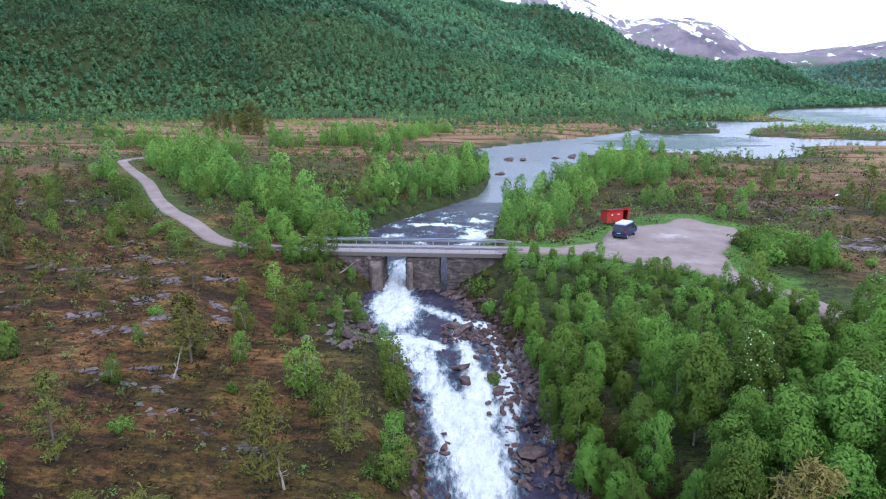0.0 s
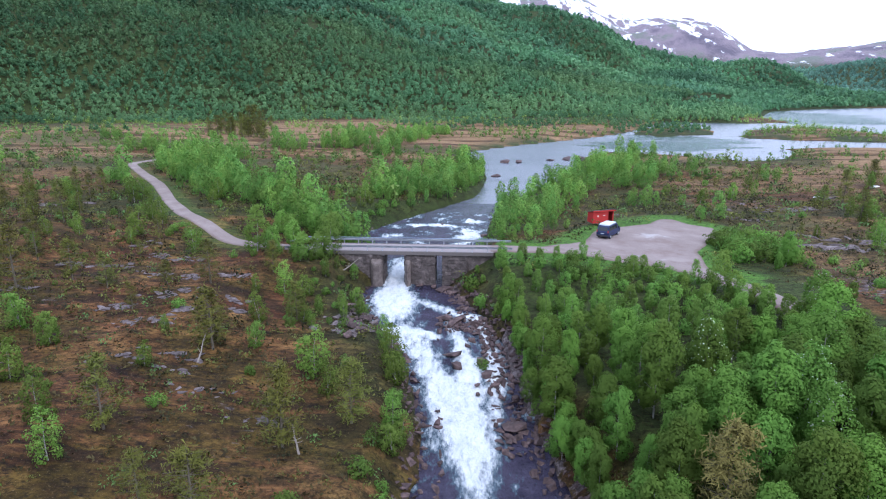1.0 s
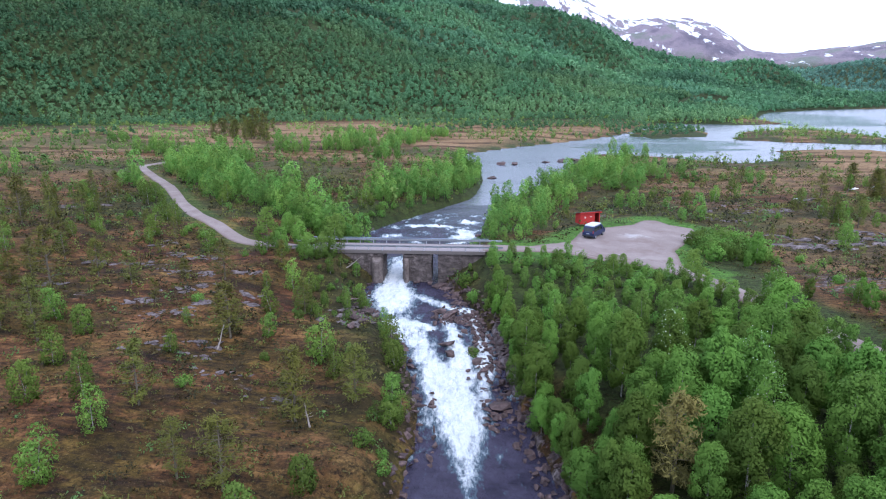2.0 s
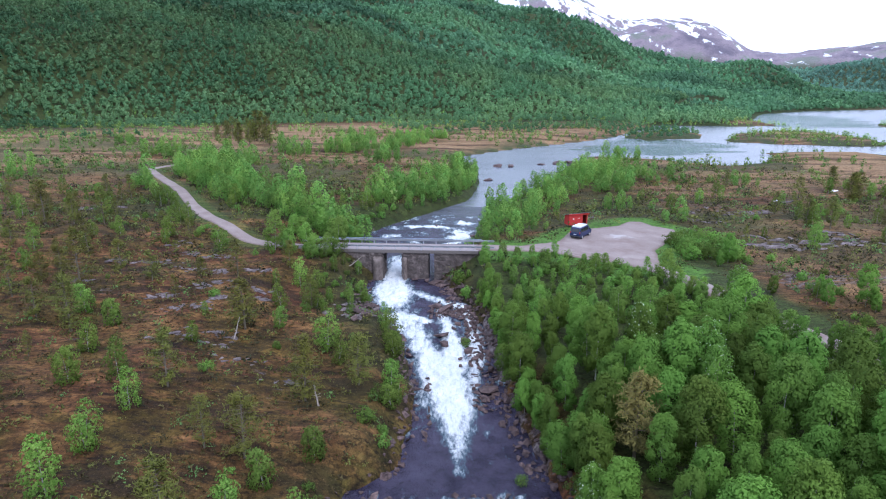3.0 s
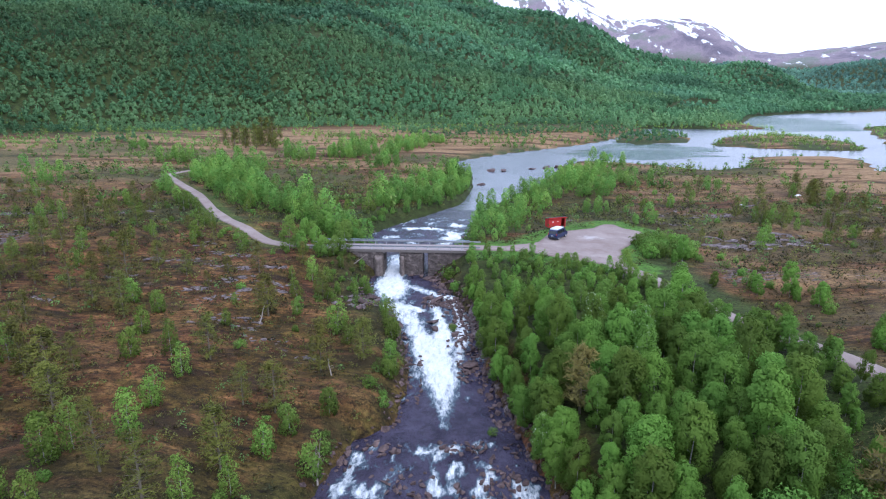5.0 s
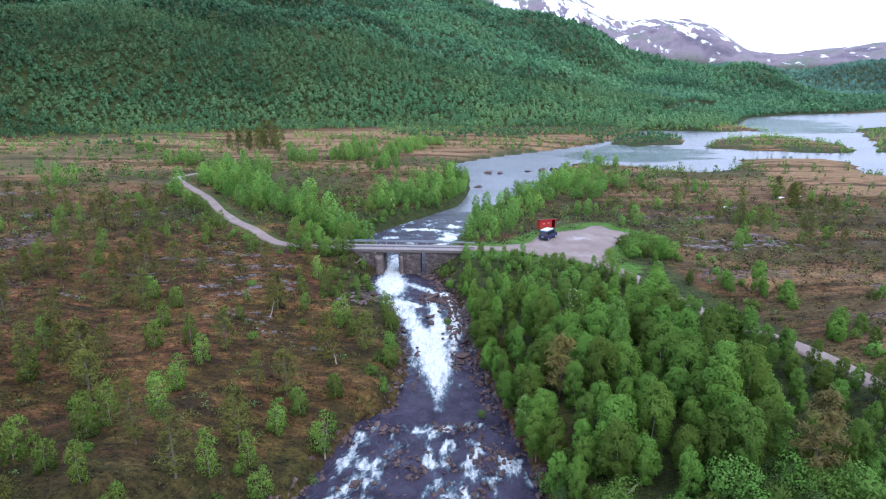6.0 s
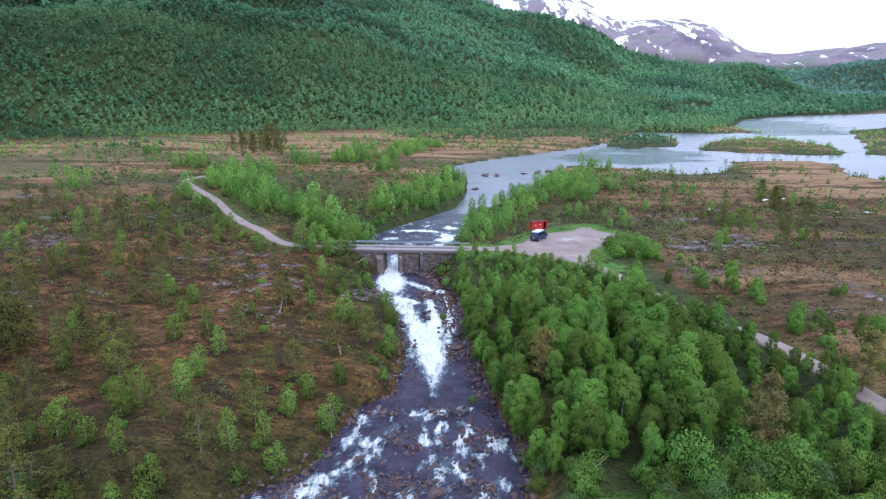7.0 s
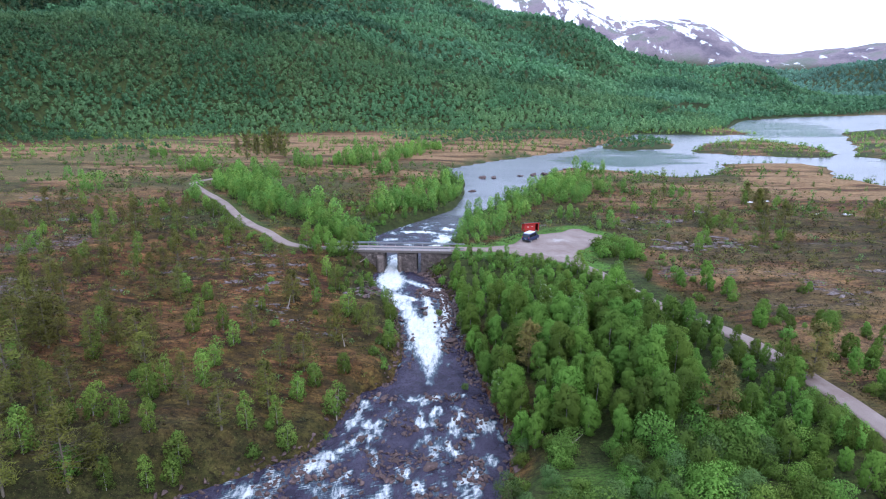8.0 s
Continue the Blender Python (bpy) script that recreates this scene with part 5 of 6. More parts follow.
# big stones in the rapids: x, y, size, slab or block
for x, y, s, slab in ((-3.1, 24.0, 0.75, 1), (-4.0, 24.8, 0.6, 1), (-1.6, 23.4, 0.7, 0), (-5.1, 14.3, 0.9, 0), (0.9, 16.6, 0.8, 0), (1.8, 16.9, 0.6, 0), (4.6, 17.4, 0.6, 0), (11.0, 18.5, 0.9, 0), (10.4, 19.4, 0.6, 1),
                      (-0.4, 10.0, 0.8, 0), (3.4, 8.6, 1.1, 1), (14.2, 8.0, 1.5, 1), (7.9, 14.3, 0.7, 0), (4.4, 50.2, 1.3, 0), (5.0, 48.2, 1.1, 0), (2.2, 59.6, 1.2, 1), (4.2, 59.0, 1.2, 0), (5.4, 60.2, 1.0, 0),
                      (3.2, 57.6, 1.1, 0), (0.6, 61.0, 1.0, 1), (7.2, 44.2, 1.0, 0), (6.2, 47.0, 0.9, 0), (5.8, 54.0, 0.8, 0), (6.6, 40.4, 1.2, 1), (8.6, 38.6, 1.0, 0), (3.7, 55.0, 0.9, 0), (1.6, 52.4, 1.0, 1),
                      (-8.6, 52.6, 1.2, 0), (-8.2, 56.6, 1.2, 0), (-1.6, 40.4, 0.8, 0), (-6.9, 7.9, 0.9, 0), (-4.0, 6.0, 1.0, 0), (-9.4, 6.9, 0.8, 0), (9.7, 7.9, 0.9, 0), (0.5, 6.6, 0.9, 0), (5.8, 55.6, 0.9, 0),
                      (8.0, 98.0, 1.2, 0), (9.2, 101, 1.1, 0), (0.5, 107.0, 0.9, 0), (1.9, 49.6, 1.15, 0), (-8.9, 50.6, 1.2, 0), (-7.8, 51.4, 1.0, 0), (-8.4, 53.8, 1.1, 0), (-9.6, 55.2, 1.2, 0), (-8.0, 55.6, 1.0, 1), (-9.2, 58.0, 1.2, 0), (-9.8, 60.5, 1.1, 0), (-10.2, 63.0, 1.0, 0), (-0.6, 71.6, 1.0, 0), (0.8, 70.6, 1.1, 1), (-2.6, 71.8, 0.9, 0), (2.0, 69.0, 1.1, 0), (3.2, 67.0, 1.2, 0),
                      (22.0, 204.4, 2.2, 1), (26.5, 204.6, 2.0, 1), (39.5, 210.8, 2.4, 1), (44.5, 211.2, 2.4, 1), (50.0, 214.0, 2.0, 1), (16.0, 171.0, 1.6, 1)):
    set_stone("boulder", (SLABS if slab else BLOCKS)[int(sr.integers(4))], x, y, s * 1.15, "wet reddish-brown boulder in the foaming river", "boulder", "river boulders", 0.12, base=level(x, y) if float(off_river(np.array([x]), np.array([y]))[0]) < 0.4 else None)
for cx, cy, n in ((-3.0, 23.6, 6), (0.6, 16.4, 6), (4.4, 17.0, 4), (10.6, 18.8, 4), (-0.6, 10.2, 6), (-5.2, 14.0, 5), (-5.5, 7.0, 7), (7.8, 13.6, 5), (4.2, 59.4, 8), (2.6, 58.4, 6), (5.0, 53.8, 6), (6.4, 46.0, 6), (7.6, 42.6, 6), (7.4, 39.6, 5)):
    for i in range(int(n * 1.7)):
        x, y = cx + float(sr.normal(0, 0.95)), cy + float(sr.normal(0, 0.8))
        set_stone("boulder", BLOCKS[int(sr.integers(6))], x, y, float(sr.uniform(0.32, 0.8)), "wet reddish-brown boulder in the foaming river", "boulder", "river boulders", 0.12, base=level(x, y), tilt=0.5)
# rubble along the banks and in the lower rapids
count = 0
for x, y in scatter(2600, -26, 16, 3.5, 72, 0.75, lambda x, y: ((np.abs(off_river(x, y)) < 0.9) | ((y < 21) & (off_river(x, y) < 0) & (fractal(x, y, 4, 121) > 0.47)) | ((x > 3.5) & (y > 36) & (y < 58) & (off_river(x, y) < 0) & (fractal(x, y, 3, 123) > 0.5)) | ((x < 6) & (x > 0) & (y > 55) & (y < 63)) | ((x > 0) & (off_river(x, y) > -1.2) & (off_river(x, y) < 1.6) & (y > 30) & (y < 68))) * 0.7):
    if count < 290:
        count += 1
        inside = float(off_river(np.array([x]), np.array([y]))[0]) < 0.2
        set_stone("stone", BLOCKS[int(sr.integers(6))], x, y, float(sr.uniform(0.35, 0.95)), "reddish-brown angular stone on the river bank", "stone", "river bank stones", 0.05, base=level(x, y) - 0.02 if inside else None, tilt=0.5)
# small broken stones heaped along the banks and on the bars of the rapids, countless
def rubble(places):
    kinds = []
    for i in range(8):
        bm = bmesh.new()
        for j in range(9):
            v = Vector(sr.normal(size=3)).normalized()
            bm.verts.new((v.x * 0.55 * sr.uniform(0.8, 1.2), v.y * 0.4 * sr.uniform(0.8, 1.2), v.z * 0.27 * sr.uniform(0.8, 1.1)))
        bmesh.ops.convex_hull(bm, input=bm.verts)
        bmesh.ops.delete(bm, geom=[v for v in bm.verts if not v.link_faces], context="VERTS")
        bmesh.ops.triangulate(bm, faces=bm.faces[:])
        bm.verts.index_update()
        kinds.append((np.array([v.co[:] for v in bm.verts]), np.array([[v.index for v in f.verts] for f in bm.faces])))
        bm.free()
    P = np.array(places)
    wet = off_river(P[:, 0], P[:, 1]) < 0.1
    z = np.where(wet, np.interp(P[:, 1], RY, RZ), height(P[:, 0], P[:, 1]))
    pieces = []
    for (x, y), h in zip(places, z):
        kv, kf = kinds[int(sr.integers(8))]
        turn = np.array(Euler((sr.normal(0, 0.4), sr.normal(0, 0.4), sr.uniform(0, 6.28))).to_matrix())
        pieces.append((kv @ turn.T * float(sr.uniform(0.35, 1.15)) + [x, y, h + 0.08], kf))
    v, f = gather(pieces)
    return tagged(new("river_rubble", mesh_of("river_rubble", v, f, M_RUBBLE)), "heaps of broken reddish-brown river stones", "stones", kind="stuff")


def bars(x, y):
    d = off_river(x, y)
    right = (x > 0) & (y > 26) & (y < 71) & (d > -1.6) & (d < 1.0)
    left = (x < 0) & (y > 27) & (y < 68) & (d > -0.5) & (d < 0.9)
    bar = (np.hypot((x - 3.6) / 3.6, (y - 59.2) / 2.3) < 1) | ((x > 4.6) & (y > 36) & (y < 57) & (d < 0) & (fractal(x, y, 3, 123) > 0.46))
    low = (y < 25) & (d < 0.6) & ((fractal(x, y * 1.3, 4.5, 121) > 0.56) | (d > -0.5) & (fractal(x, y, 5, 125) > 0.4))
    return right * 0.7 + left * 0.6 + bar * 0.9 + low * 0.75


rubble(scatter(15000, -28, 16, 2, 72, 0.42, bars))
# ledges of bare rock in the heath
for x, y, s in ((-28.6, 50.3, 0.9), (-30.4, 50.0, 0.7), (-38.4, 65.6, 0.9), (-23.3, 44.7, 0.9), (-22.7, 57.2, 0.9), (-28.3, 56.2, 0.9), (-39.4, 74.3, 0.8), (-27.3, 43.1, 0.7), (56.5, 78.6, 1.9), (61.0, 78.8, 2.0), (66.6, 80.6, 1.9), (59.0, 84.5, 1.4), (71.0, 82.0, 1.6), (54.0, 97.0, 1.3),
                (63.6, 104.4, 1.3), (53.8, 106.5, 1.2), (-66.2, 97.3, 1.3), (80.8, 118, 1.2), (-88.3, 96.7, 1.5), (-115, 123, 1.6), (-101, 122, 1.6), (76.2, 45.8, 1.2), (-23.8, 42.6, 0.7), (67.3, 105.4, 1.3), (30.5, 100.5, 0.9), (-34, 62, 0.8),
                (-19.5, 39.5, 0.7), (-14.0, 37.0, 0.6), (-32, 68, 0.9), (71, 87, 1.3), (90, 60, 1.3), (-47, 58, 0.9), (-44, 66, 0.8), (-52, 48, 0.8), (-8.6, 51.4, 1.1), (-8.4, 54.2, 1.1), (-9.4, 56.8, 1.1), (-26, 52.5, 0.8), (-33.5, 53.8, 0.8), (-20.2, 54.6, 0.7), (-36.5, 70, 0.9), (-29.5, 61.5, 0.9), (-24, 63, 0.8)):
    ledge(x, y, s)
DRIFTS = [stone_mesh(sr, 1.6, 0.8, 0.3, 24, 0.06) for a in range(3)]
M_SNOW = plain_paint("old_snow", (0.80, 0.82, 0.86), 0.8, 0.0, 0.1)
for me in DRIFTS:
    me.materials.append(M_SNOW)
for x, y, s in ((79.4, 121.0, 1.0), (102.0, 136.0, 1.3), (108.0, 137.5, 1.0), (112.0, 117.0, 0.8), (119.5, 115.5, 1.2), (70.5, 220.0, 2.0)):
    ob = set_stone("snow_patch", DRIFTS[int(sr.integers(3))], x, y, s * 0.8, "last small white snow patch on the heath", "snow", "snow patches", 0.0, turn=0.2, tilt=0.05)


# ---- the bridge ----
def bridge():
    b = thing("bridge", pose(-5.0, 74.45, 9.25, 0, 0, -3.6), "narrow stone bridge with concrete deck and steel guard rails", "bridge")
    x0, x1 = -13.0, 12.4
    part("deck", block((x0, -1.95, -0.42), (x1, 1.95, 0.0), 0.04), M_CONCRETE, b)
    for s in (-1, 1):
        part("edge_beam", block((x0, s * 1.98 - 0.14, -0.46), (x1, s * 1.98 + 0.14, 0.02), 0.03), M_EDGE, b, "pale weathered concrete edge beam")
    for x in (-2.3, 0.55, 4.6):
        part("cross_beam", block((x - 0.12, -1.8, -0.72), (x + 0.12, 1.8, -0.42), 0.02), M_CONCRETE, b)
    for s in (-1, 1):
        for i in range(13):
            x = x0 + 0.6 + i * 2.0
            part("post", block((x - 0.05, s * 1.98 - 0.06, 0.02), (x + 0.05, s * 1.98 + 0.06, 0.74), 0.01), M_STEEL, b)
        rail = bmesh.new()
        prof = [(-0.02, -0.15), (0.05, -0.10), (0.05, -0.05), (-0.01, 0.0), (0.05, 0.05), (0.05, 0.10), (-0.02, 0.15)]
        rows_ = [[rail.verts.new((x, s * (1.98 - 0.07 - py_), 0.60 + pz_)) for py_, pz_ in prof] for x in (x0 - 3.2, x0, (x0 + x1) / 2, x1, x1 + 2.5)]
        for v in rows_[0]:
            v.co.z -= 0.35
        for a, c in zip(rows_[:-1], rows_[1:]):
            for i in range(len(prof) - 1):
                rail.faces.new((a[i], c[i], c[i + 1], a[i + 1]))
        bmesh.ops.solidify(rail, geom=rail.faces[:], thickness=0.012)
        part("guard_rail", rail, M_STEEL, b, "galvanised steel guard rail")
        if s > 0:
            top = bmesh.new()
            rod(top, (x0 - 0.5, s * 2.0, 0.86), (x1 + 0.5, s * 2.0, 0.86), 0.035)
            part("top_rail", top, M_BLUERAIL, b, "bluish painted steel top rail")
    # masonry: core walls, and the courses of stone on their faces
    cores = {}
    for name, a, c in (("abutment", -13.0, -2.45), ("pier", 0.55, 4.75), ("abutment", 5.55, 12.4)):
        cores[a] = part(name, block((a + 0.12, -1.75, -5.4), (c - 0.12, 1.75, -0.42), 0.03), M_ASHLAR, b, "grey rubble masonry wall")
    for a, c in ((-4.0, -2.50), (0.62, 1.35)):
        nose = bmesh.new()
        plan = [(a, -1.6), (c, -1.6), (c + 0.05, -2.5), (c - 0.35, -3.05), (a + 0.45, -2.95), (a, -2.3)]
        low = [nose.verts.new((x + 0.06 * (x - (a + c) / 2), y, -5.4)) for x, y in plan]
        top = [nose.verts.new((x, y, -1.05 + 0.55 * min(0, y + 2.0))) for x, y in plan]
        for i in range(len(plan)):
            nose.faces.new((low[i], low[(i + 1) % len(plan)], top[(i + 1) % len(plan)], top[i]))
        nose.faces.new(top)
        nose.faces.new(low[::-1])
        bmesh.ops.recalc_face_normals(nose, faces=nose.faces[:])
        bmesh.ops.bevel(nose, geom=list(nose.edges), offset=0.12, segments=2, affect="EDGES")
        part("cutwater", nose, M_NOSE, b, "worn concrete cutwater stained brown")
    return b, cores


M_EDGE = plain_paint("edge_concrete", (0.125, 0.104, 0.095), 0.9, 0.0, 0.8)
M_NOSE = stone_paint("cutwater_concrete", (0.060, 0.046, 0.040), (0.15, 0.118, 0.105), (0.25, 0.21, 0.19), 0.15)
M_BLUERAIL = plain_paint("blue_grey_rail", (0.30, 0.36, 0.46), 0.5, 0.3)
BRIDGE, CORES = bridge()


# ---- the red shed ----
def shed():
    s = thing("shed", pose(25.3, 92.2, 8.62, 0, 0, 14), "small red wooden shed with open doorway", "shed")
    red = wood_paint("red_boards", (0.30, 0.012, 0.012), (0.46, 0.028, 0.022), (9, 9, 0.5))
    w, d, h0, h1 = 3.7, 1.9, 2.05, 2.2

    def boards(name, a, c, side, z0, top0, top1):
        """Upright boards from a to c in plan, with narrow gaps, their tops along the roof's slope."""
        a, c = Vector(a), Vector(c)
        n = max(1, round((c - a).length / 0.13))
        u = (c - a) / n
        out = Vector((u.y, -u.x)).normalized() * side

        def slab(q, t0, t1):
            bm = bmesh.new()
            lo = [bm.verts.new((*v, z0)) for v in q]
            hi = [bm.verts.new((*v, t)) for v, t in zip(q, (t0, t1, t1, t0))]
            for k in range(4):
                bm.faces.new((lo[k], lo[(k + 1) % 4], hi[(k + 1) % 4], hi[k]))
            bm.faces.new(hi)
            bm.faces.new(lo[::-1])
            bmesh.ops.recalc_face_normals(bm, faces=bm.faces[:])
            return bm

        panel = part(name, slab([a, c, c - out * 0.02, a - out * 0.02], top0 - 0.02, top1 - 0.02), red, s)
        for i in range(n):
            p0, p1 = a + u * (i + 0.04), a + u * (i + 0.96)
            t = top0 + (top1 - top0) * (i + 0.5) / n
            part("board", slab([p0 + out * 0.003, p1 + out * 0.003, p1 + out * 0.027, p0 + out * 0.027], t, t), red, panel)

    boards("front_wall", (0, 0), (2.75, 0), 1, 0, h0, h1 - 0.04)
    boards("front_wall", (3.52, 0), (w, 0), 1, 0, h1 - 0.02, h1)
    part("lintel", block((2.75, -0.02, 1.92), (3.52, 0.03, h1 - 0.03), 0.01), red, s)
    boards("side_wall", (0, d), (0, 0), 1, 0, h0 - 0.46, h0 - 0.01)
    boards("side_wall", (w, 0), (w, d), 1, 0, h1 - 0.01, h1 - 0.46)
    boards("back_wall", (w, d), (0, d), 1, 0, h1 - 0.47, h0 - 0.47)
    roof = bmesh.new()
    box(roof, (-0.22, -0.3, 0), (w + 0.22, d + 0.2, 0.09), 0.015)
    for v in roof.verts:
        v.co.z += h0 + (h1 - h0) * v.co.x / w + 0.01 - 0.24 * v.co.y
    part("roof", roof, plain_paint("roof_felt", (0.10, 0.085, 0.08), 0.9), s, "dark felt roof")
    part("fascia", block((-0.23, -0.33, h0 - 0.06), (w + 0.23, -0.302, h0 + 0.10), 0.005), red, s)
    part("floor", block((0.02, 0.02, -0.1), (w - 0.02, d - 0.02, 0.06), 0.01), plain_paint("shed_floor", (0.16, 0.13, 0.10), 0.9), s)
    pale = plain_paint("sign_white", (0.62, 0.50, 0.48), 0.6)
    part("sign", block((0.75, -0.045, 1.05), (1.0, -0.027, 1.32), 0.004), pale, s, "small pale notice")
    part("sign", block((1.75, -0.045, 1.22), (2.15, -0.027, 1.34), 0.004), pale, s, "small pale notice")
    return s


shed()


# ---- the camper van ----
def van():
    v = thing("camper_van", pose(25.55, 83.45, 8.70, 0, 0, 54.3), "dark blue camper van with a white pop-up roof", "van")
    blue = Paint("dark_blue_paint", 0.5, 0.0, 0.35)
    blue.colour((0.008, 0.016, 0.062))
    blue.bsdf.inputs["Coat Weight"].default_value = 0.15
    glass = plain_paint("tinted_glass", (0.012, 0.014, 0.018), 0.06, 0.0, 0.0)
    black, white = plain_paint("black_plastic", (0.02, 0.02, 0.022), 0.55), plain_paint("roof_white", (0.50, 0.53, 0.57), 0.5)
    # side outline: front is +x
    side = [(-2.42, 0.42), (-2.45, 0.95), (-2.40, 1.15), (-2.22, 1.86), (-2.05, 1.95), (0.95, 1.95), (1.18, 1.88), (1.78, 1.22), (2.28, 1.06), (2.44, 0.86), (2.46, 0.42), (2.30, 0.30), (-2.30, 0.30)]
    bm = bmesh.new()

    def half(z):
        return 0.93 if z < 0.5 else 0.955 if z < 1.15 else 0.955 - 0.15 * (z - 1.15) / 0.8

    left = [bm.verts.new((x, half(z), z)) for x, z in side]
    right = [bm.verts.new((x, -half(z), z)) for x, z in side]
    n = len(side)
    for i in range(n):
        j = (i + 1) % n
        bm.faces.new((left[i], left[j], right[j], right[i]))
    bm.faces.new(left[::-1])
    bm.faces.new(right)
    bmesh.ops.recalc_face_normals(bm, faces=bm.faces[:])
    bmesh.ops.bevel(bm, geom=list(bm.edges), offset=0.05, segments=3, affect="EDGES")
    part("body", bm, blue.mat, v, "dark blue body")
    roof = block((-2.05, -0.76, 1.93), (0.95, 0.76, 2.16), 0.07)
    for q in roof.verts:
        if q.co.z > 2.05:
            q.co.x = q.co.x * 0.97 - 0.03
            q.co.z -= 0.05 * max(0, q.co.x)
    part("pop_top_roof", roof, white, v, "white pop-up roof")

    def pane(name, quad, out, mat=glass):
        b = bmesh.new()
        lo = [b.verts.new(Vector(q)) for q in quad]
        hi = [b.verts.new(Vector(q) + Vector(out)) for q in quad]
        b.faces.new(hi)
        for i in range(4):
            b.faces.new((lo[i], lo[(i + 1) % 4], hi[(i + 1) % 4], hi[i]))
        bmesh.ops.recalc_face_normals(b, faces=b.faces[:])
        part(name, b, mat, v)

    for s in (-1, 1):
        y0, y1 = s * half(1.2), s * half(1.76)
        for a, c in ((-2.12, -1.12), (-1.02, -0.05), (0.05, 1.02)):
            pane("side_window", [(a, y0, 1.2), (c, y0, 1.2), (c - (0.14 if a > 0 else 0), y1, 1.76), (a + 0.06, y1, 1.76)], (0, s * 0.008, 0))
        mirror = block((1.1, s * 1.0, 1.18), (1.26, s * 1.2, 1.42), 0.03)
        part("mirror", mirror, black, v)
        part("tail_light", block((-2.47, s * 0.84 - 0.07, 0.98), (-2.36, s * 0.84 + 0.07, 1.34), 0.02), plain_paint("tail_red", (0.30, 0.015, 0.012), 0.3), v)
        part("headlight", block((2.20, s * 0.72 - 0.16, 0.84), (2.455, s * 0.72 + 0.16, 1.0), 0.03), plain_paint("headlight_glass", (0.55, 0.57, 0.6), 0.15), v)
        for x in (-1.55, 1.50):
            w = bmesh.new()
            rod(w, (x, s * 0.74, 0.32), (x, s * 0.975, 0.32), 0.325, sides=24)
            bmesh.ops.bevel(w, geom=[e for e in w.edges if len(e.link_faces) == 2 and e.calc_face_angle() > 1], offset=0.04, segments=2, affect="EDGES")
            tyre = part("wheel", w, black, v, "black tyre")
            rim = bmesh.new()
            rod(rim, (x, s * 0.955, 0.32), (x, s * 0.99, 0.32), 0.20, 0.17, 16)
            part("rim", rim, M_STEEL, tyre, "silver rim")
    pane("rear_window", [(-2.395, -0.74, 1.22), (-2.395, 0.74, 1.22), (-2.25, 0.68, 1.76), (-2.25, -0.68, 1.76)], (-0.012, 0, 0.003))
    pane("windscreen", [(1.73, -0.80, 1.27), (1.73, 0.80, 1.27), (1.23, 0.72, 1.83), (1.23, -0.72, 1.83)], (0.014, 0, 0.016))
    part("rear_bumper", block((-2.53, -0.90, 0.38), (-2.38, 0.90, 0.60), 0.04), black, v)
    part("front_bumper", block((2.38, -0.90, 0.34), (2.54, 0.90, 0.62), 0.05), black, v)
    part("number_plate", block((-2.475, -0.26, 0.78), (-2.455, 0.26, 0.89), 0.004), white, v, "plain white plate")
    return v


van()


# ---- dead wood ----
def dead_tree(x, y, tall, lean, turn, label):
    r = np.random.default_rng(int(abs(x * 31 + y * 17)))
    pieces = []
    top = np.array([math.cos(turn) * lean, math.sin(turn) * lean, 1.0]) * tall
    spine = np.linspace([0, 0, -0.2], top, 6) + r.normal(0, 0.05, (6, 3))
    pieces.append(tube(spine, np.linspace(0.11, 0.015, 6)))
    for i in range(9):
        f = r.uniform(0.25, 0.95)
        a = r.uniform(0, 6.28)
        start = top * f
        reach = tall * 0.3 * (1.1 - f)
        end = start + np.array([math.cos(a), math.sin(a), r.uniform(-0.2, 0.7)]) * reach
        pieces.append(tube([start, (start + end) / 2 + r.normal(0, 0.05, 3), end], [0.03, 0.02, 0.006], 4))
    v, f = gather(pieces)
    z = float(height(np.array([x]), np.array([y]))[0])
    ob = new("dead_tree", mesh_of("dead_tree", v, f, M_DRIFT, True))
    ob.location = (x, y, z)
    return tagged(ob, label, "dead tree", "dead trees")


M_DRIFT = wood_paint("bleached_wood", (0.17, 0.14, 0.12), (0.36, 0.31, 0.27))
dead_tree(-9.9, 33.0, 2.2, 0.3, 2.4, "bleached bare snag beside a pine")
dead_tree(-12.6, 70.6, 1.5, 1.6, 0.1, "grey bare branches against the bridge wall")
dead_tree(-8.9, 18.0, 4.2, 0.25, 1.2, "pale bare birch stem on the river bank")
dead_tree(-21.5, 44.0, 2.4, 0.5, 1.0, "bleached bare snag on the heath")
dead_tree(19.5, 7.6, 1.3, 1.6, 0.4, "fallen pale trunk at the clearing's edge")

# ---- heath tufts, countless ----
tuft_at = scatter(46000, -110, 110, 2, 190, 0.45, lambda x, y: dry(x, y, 0.8, 0.6) * (1 - 0.9 * ((x > 9) & (x < 46) & (y < 64))) * ease(230, 60, np.hypot(x, y)) * ease(0.30, 0.62, fractal(x, y, 7, 131)))
BRUSH = [leaves(np.stack([tr.normal(0, 0.26, 7), tr.normal(0, 0.26, 7), tr.uniform(0.02, 0.22, 7)], 1), 0.12, tr, 0.2) for k in range(4)]
M_TUFT = leaf_paint("heath_sprigs", (0.040, 0.030, 0.014), (0.070, 0.058, 0.022), (0.115, 0.100, 0.036), 0.30, 0.25, False)
ob = planted("heather_tufts", tuft_at, BRUSH, tr.uniform(0.6, 1.5, len(tuft_at)), "brown and olive heather tufts on the heath", M_TUFT)
ob["category"] = "heather"

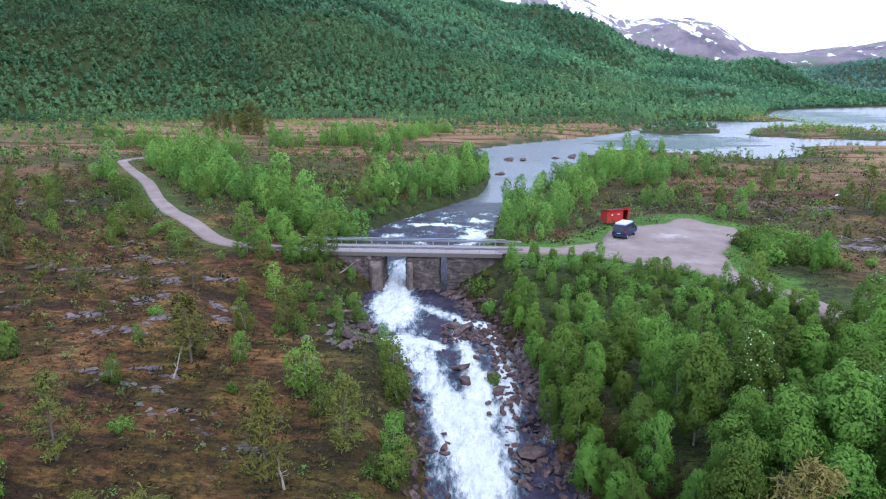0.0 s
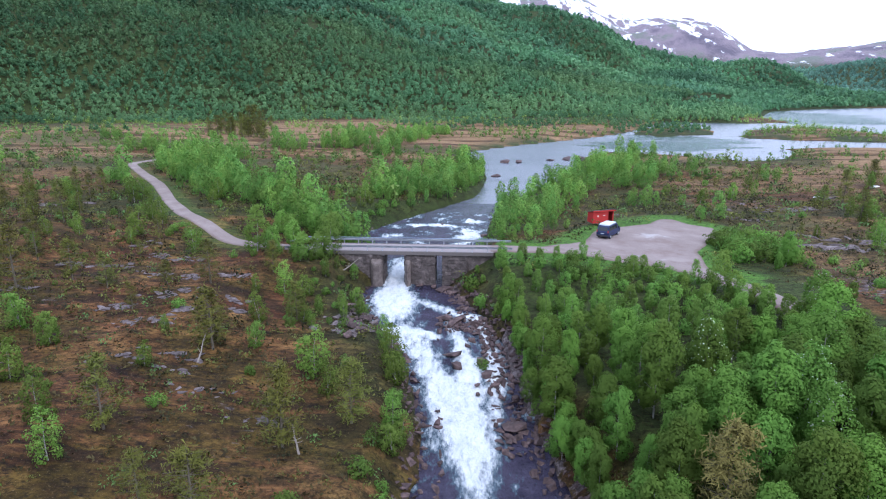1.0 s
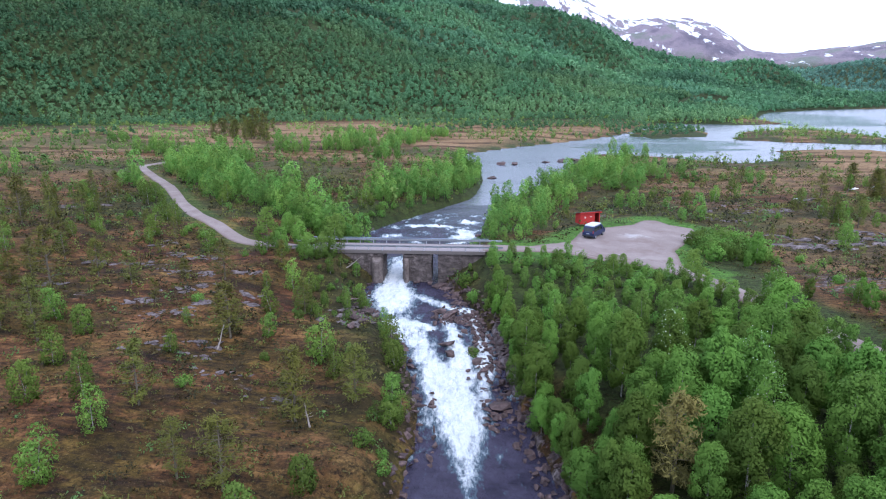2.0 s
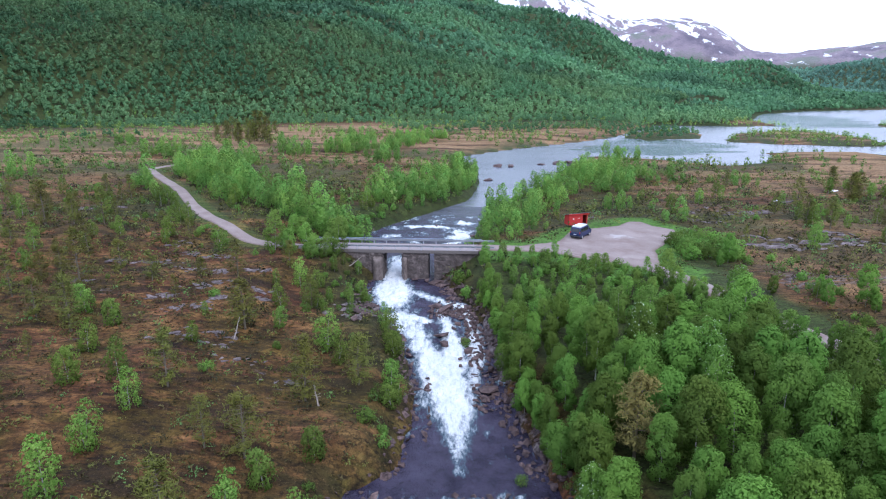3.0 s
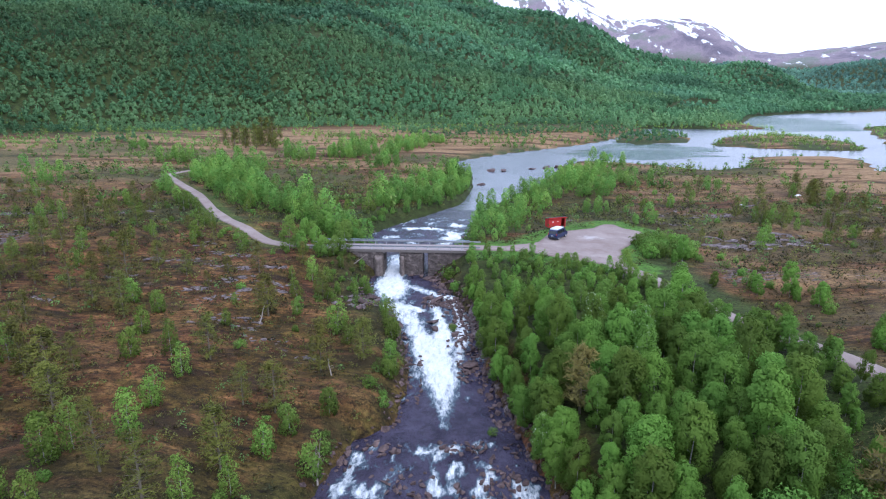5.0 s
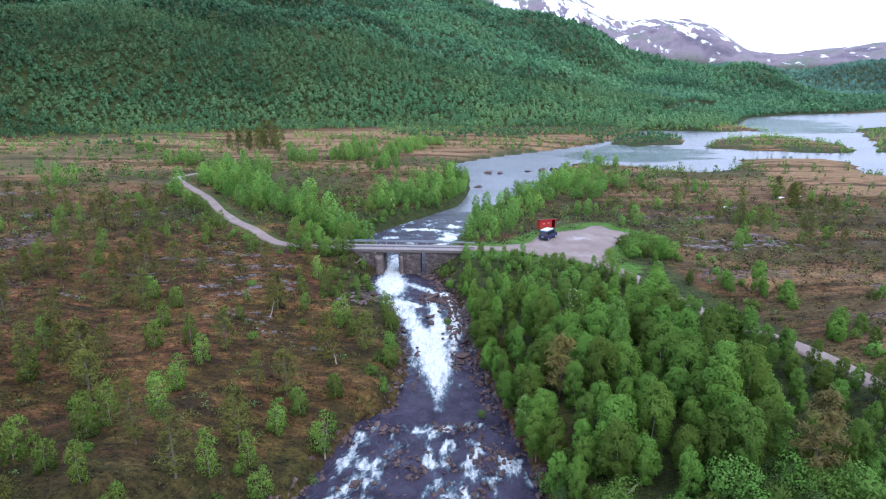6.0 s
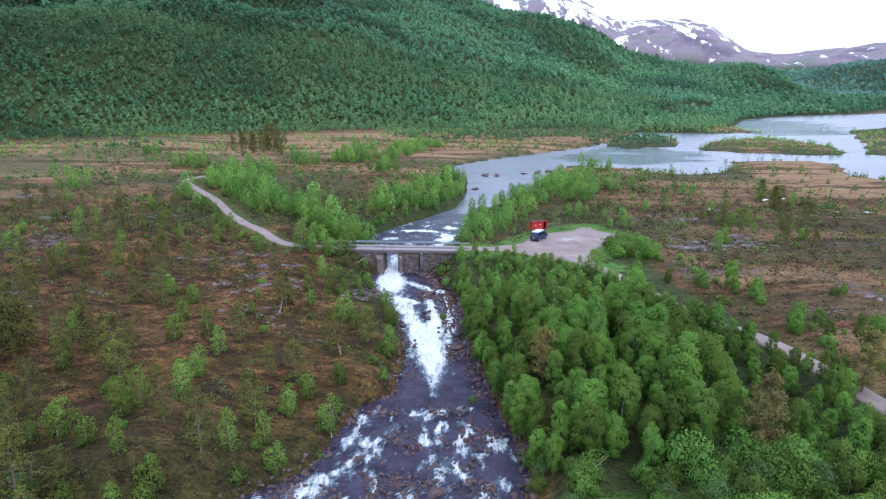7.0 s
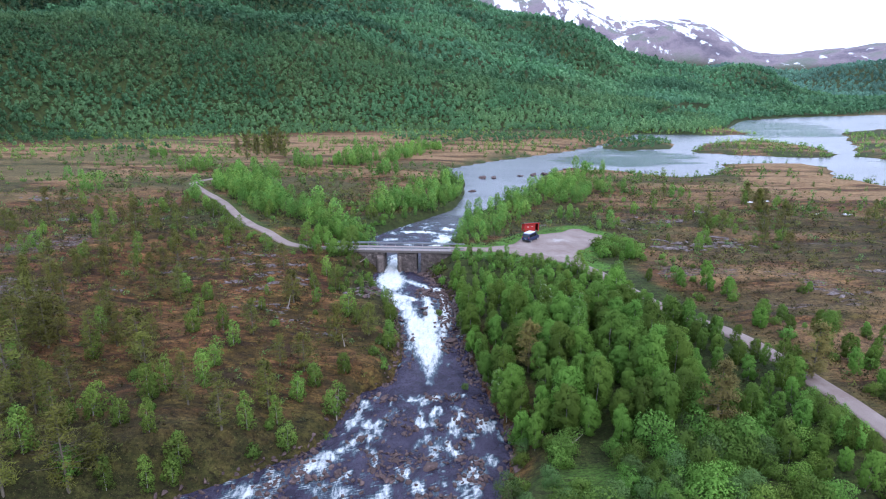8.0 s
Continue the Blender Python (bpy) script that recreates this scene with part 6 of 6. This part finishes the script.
# dwarf shrubs between the tufts, countless
low_at = scatter(26000, -135, 135, 3, 215, 1.0, lambda x, y: dry(x, y, 0.9, 0.7) * (1 - 0.95 * ((x > 9) & (x < 46) & (y < 66))) * (0.18 + 0.82 * ease(0.42, 0.60, fractal(x, y * 1.6, 11, 133))) * np.where(x > 40, 0.85, 1.0) * ease(260, 90, np.hypot(x, y)))
SHRUB = []
for k in range(6):
    c = np.stack([tr.normal(0, 0.30, 26), tr.normal(0, 0.30, 26), tr.uniform(0.04, 0.62, 26)], 1)
    SHRUB.append(leaves(c, 0.105, tr, 0.2, swell=c * [1.5, 1.5, 1.0] + [0, 0, 0.25]))
for name, share, paint, label in (("dwarf_birches", 0, M_DWARF, "low olive dwarf birches on the heath"), ("juniper_scrub", 1, M_JUNIPER, "low dark juniper scrub on the heath"), ("willow_scrub", 2, M_SALLOW, "low pale green willow scrub on the heath")):
    at = [q for i, q in enumerate(low_at) if (i % 9 < 5, 5 <= i % 9 < 8, i % 9 == 8)[share]]
    ob = planted(name, at, SHRUB, tr.uniform(0.55, 1.4, len(at)) * np.interp([q[1] for q in at], [30, 110], [0.9, 1.6]), label, paint)
    ob["category"] = "shrubs"

# ---- stones of the bridge walls, laid in courses ----
ASHLAR = []
for k in range(8):
    bm = block((-0.5, -0.5, -0.5), (0.5, 0.5, 0.5), 0.07)
    for v in bm.verts:
        v.co += Vector(sr.normal(0, 0.055, 3))
    me = bpy.data.meshes.new("stone")
    bm.to_mesh(me)
    bm.free()
    me.materials.append(M_ASHLAR)
    ASHLAR.append(me)


def courses(core, a, c, face, axis):
    """Courses of rough stones on one face of a wall, from a to c along it."""
    z = -5.3
    while z < -0.75:
        h = float(sr.uniform(0.24, 0.52))
        at = a - float(sr.uniform(0, 0.3))
        while at < c:
            w = float(sr.uniform(0.30, 1.10))
            lo, hi = max(at, a), min(at + w, c)
            at += w
            if hi - lo < 0.2:
                continue
            ob = new("stone", ASHLAR[int(sr.integers(8))])
            ob.parent = core
            mid, depth = (lo + hi) / 2, float(sr.uniform(0.22, 0.44))
            if axis == "x":
                ob.location, ob.scale = (mid, face, z + h / 2), (hi - lo - 0.03, depth, h - 0.03)
            else:
                ob.location, ob.scale = (face, mid, z + h / 2), (depth, hi - lo - 0.03, h - 0.03)
            ob.rotation_euler = (sr.normal(0, 0.03), sr.normal(0, 0.03), sr.normal(0, 0.04))
        z += h


courses(CORES[-13.0], -8.5, -2.5, -1.78, "x")
courses(CORES[-13.0], -1.7, 1.7, -2.52, "y")
courses(CORES[0.55], 0.6, 4.7, -1.78, "x")
courses(CORES[0.55], -1.7, 1.7, 0.62, "y")
courses(CORES[5.55], 5.6, 9.0, -1.78, "x")
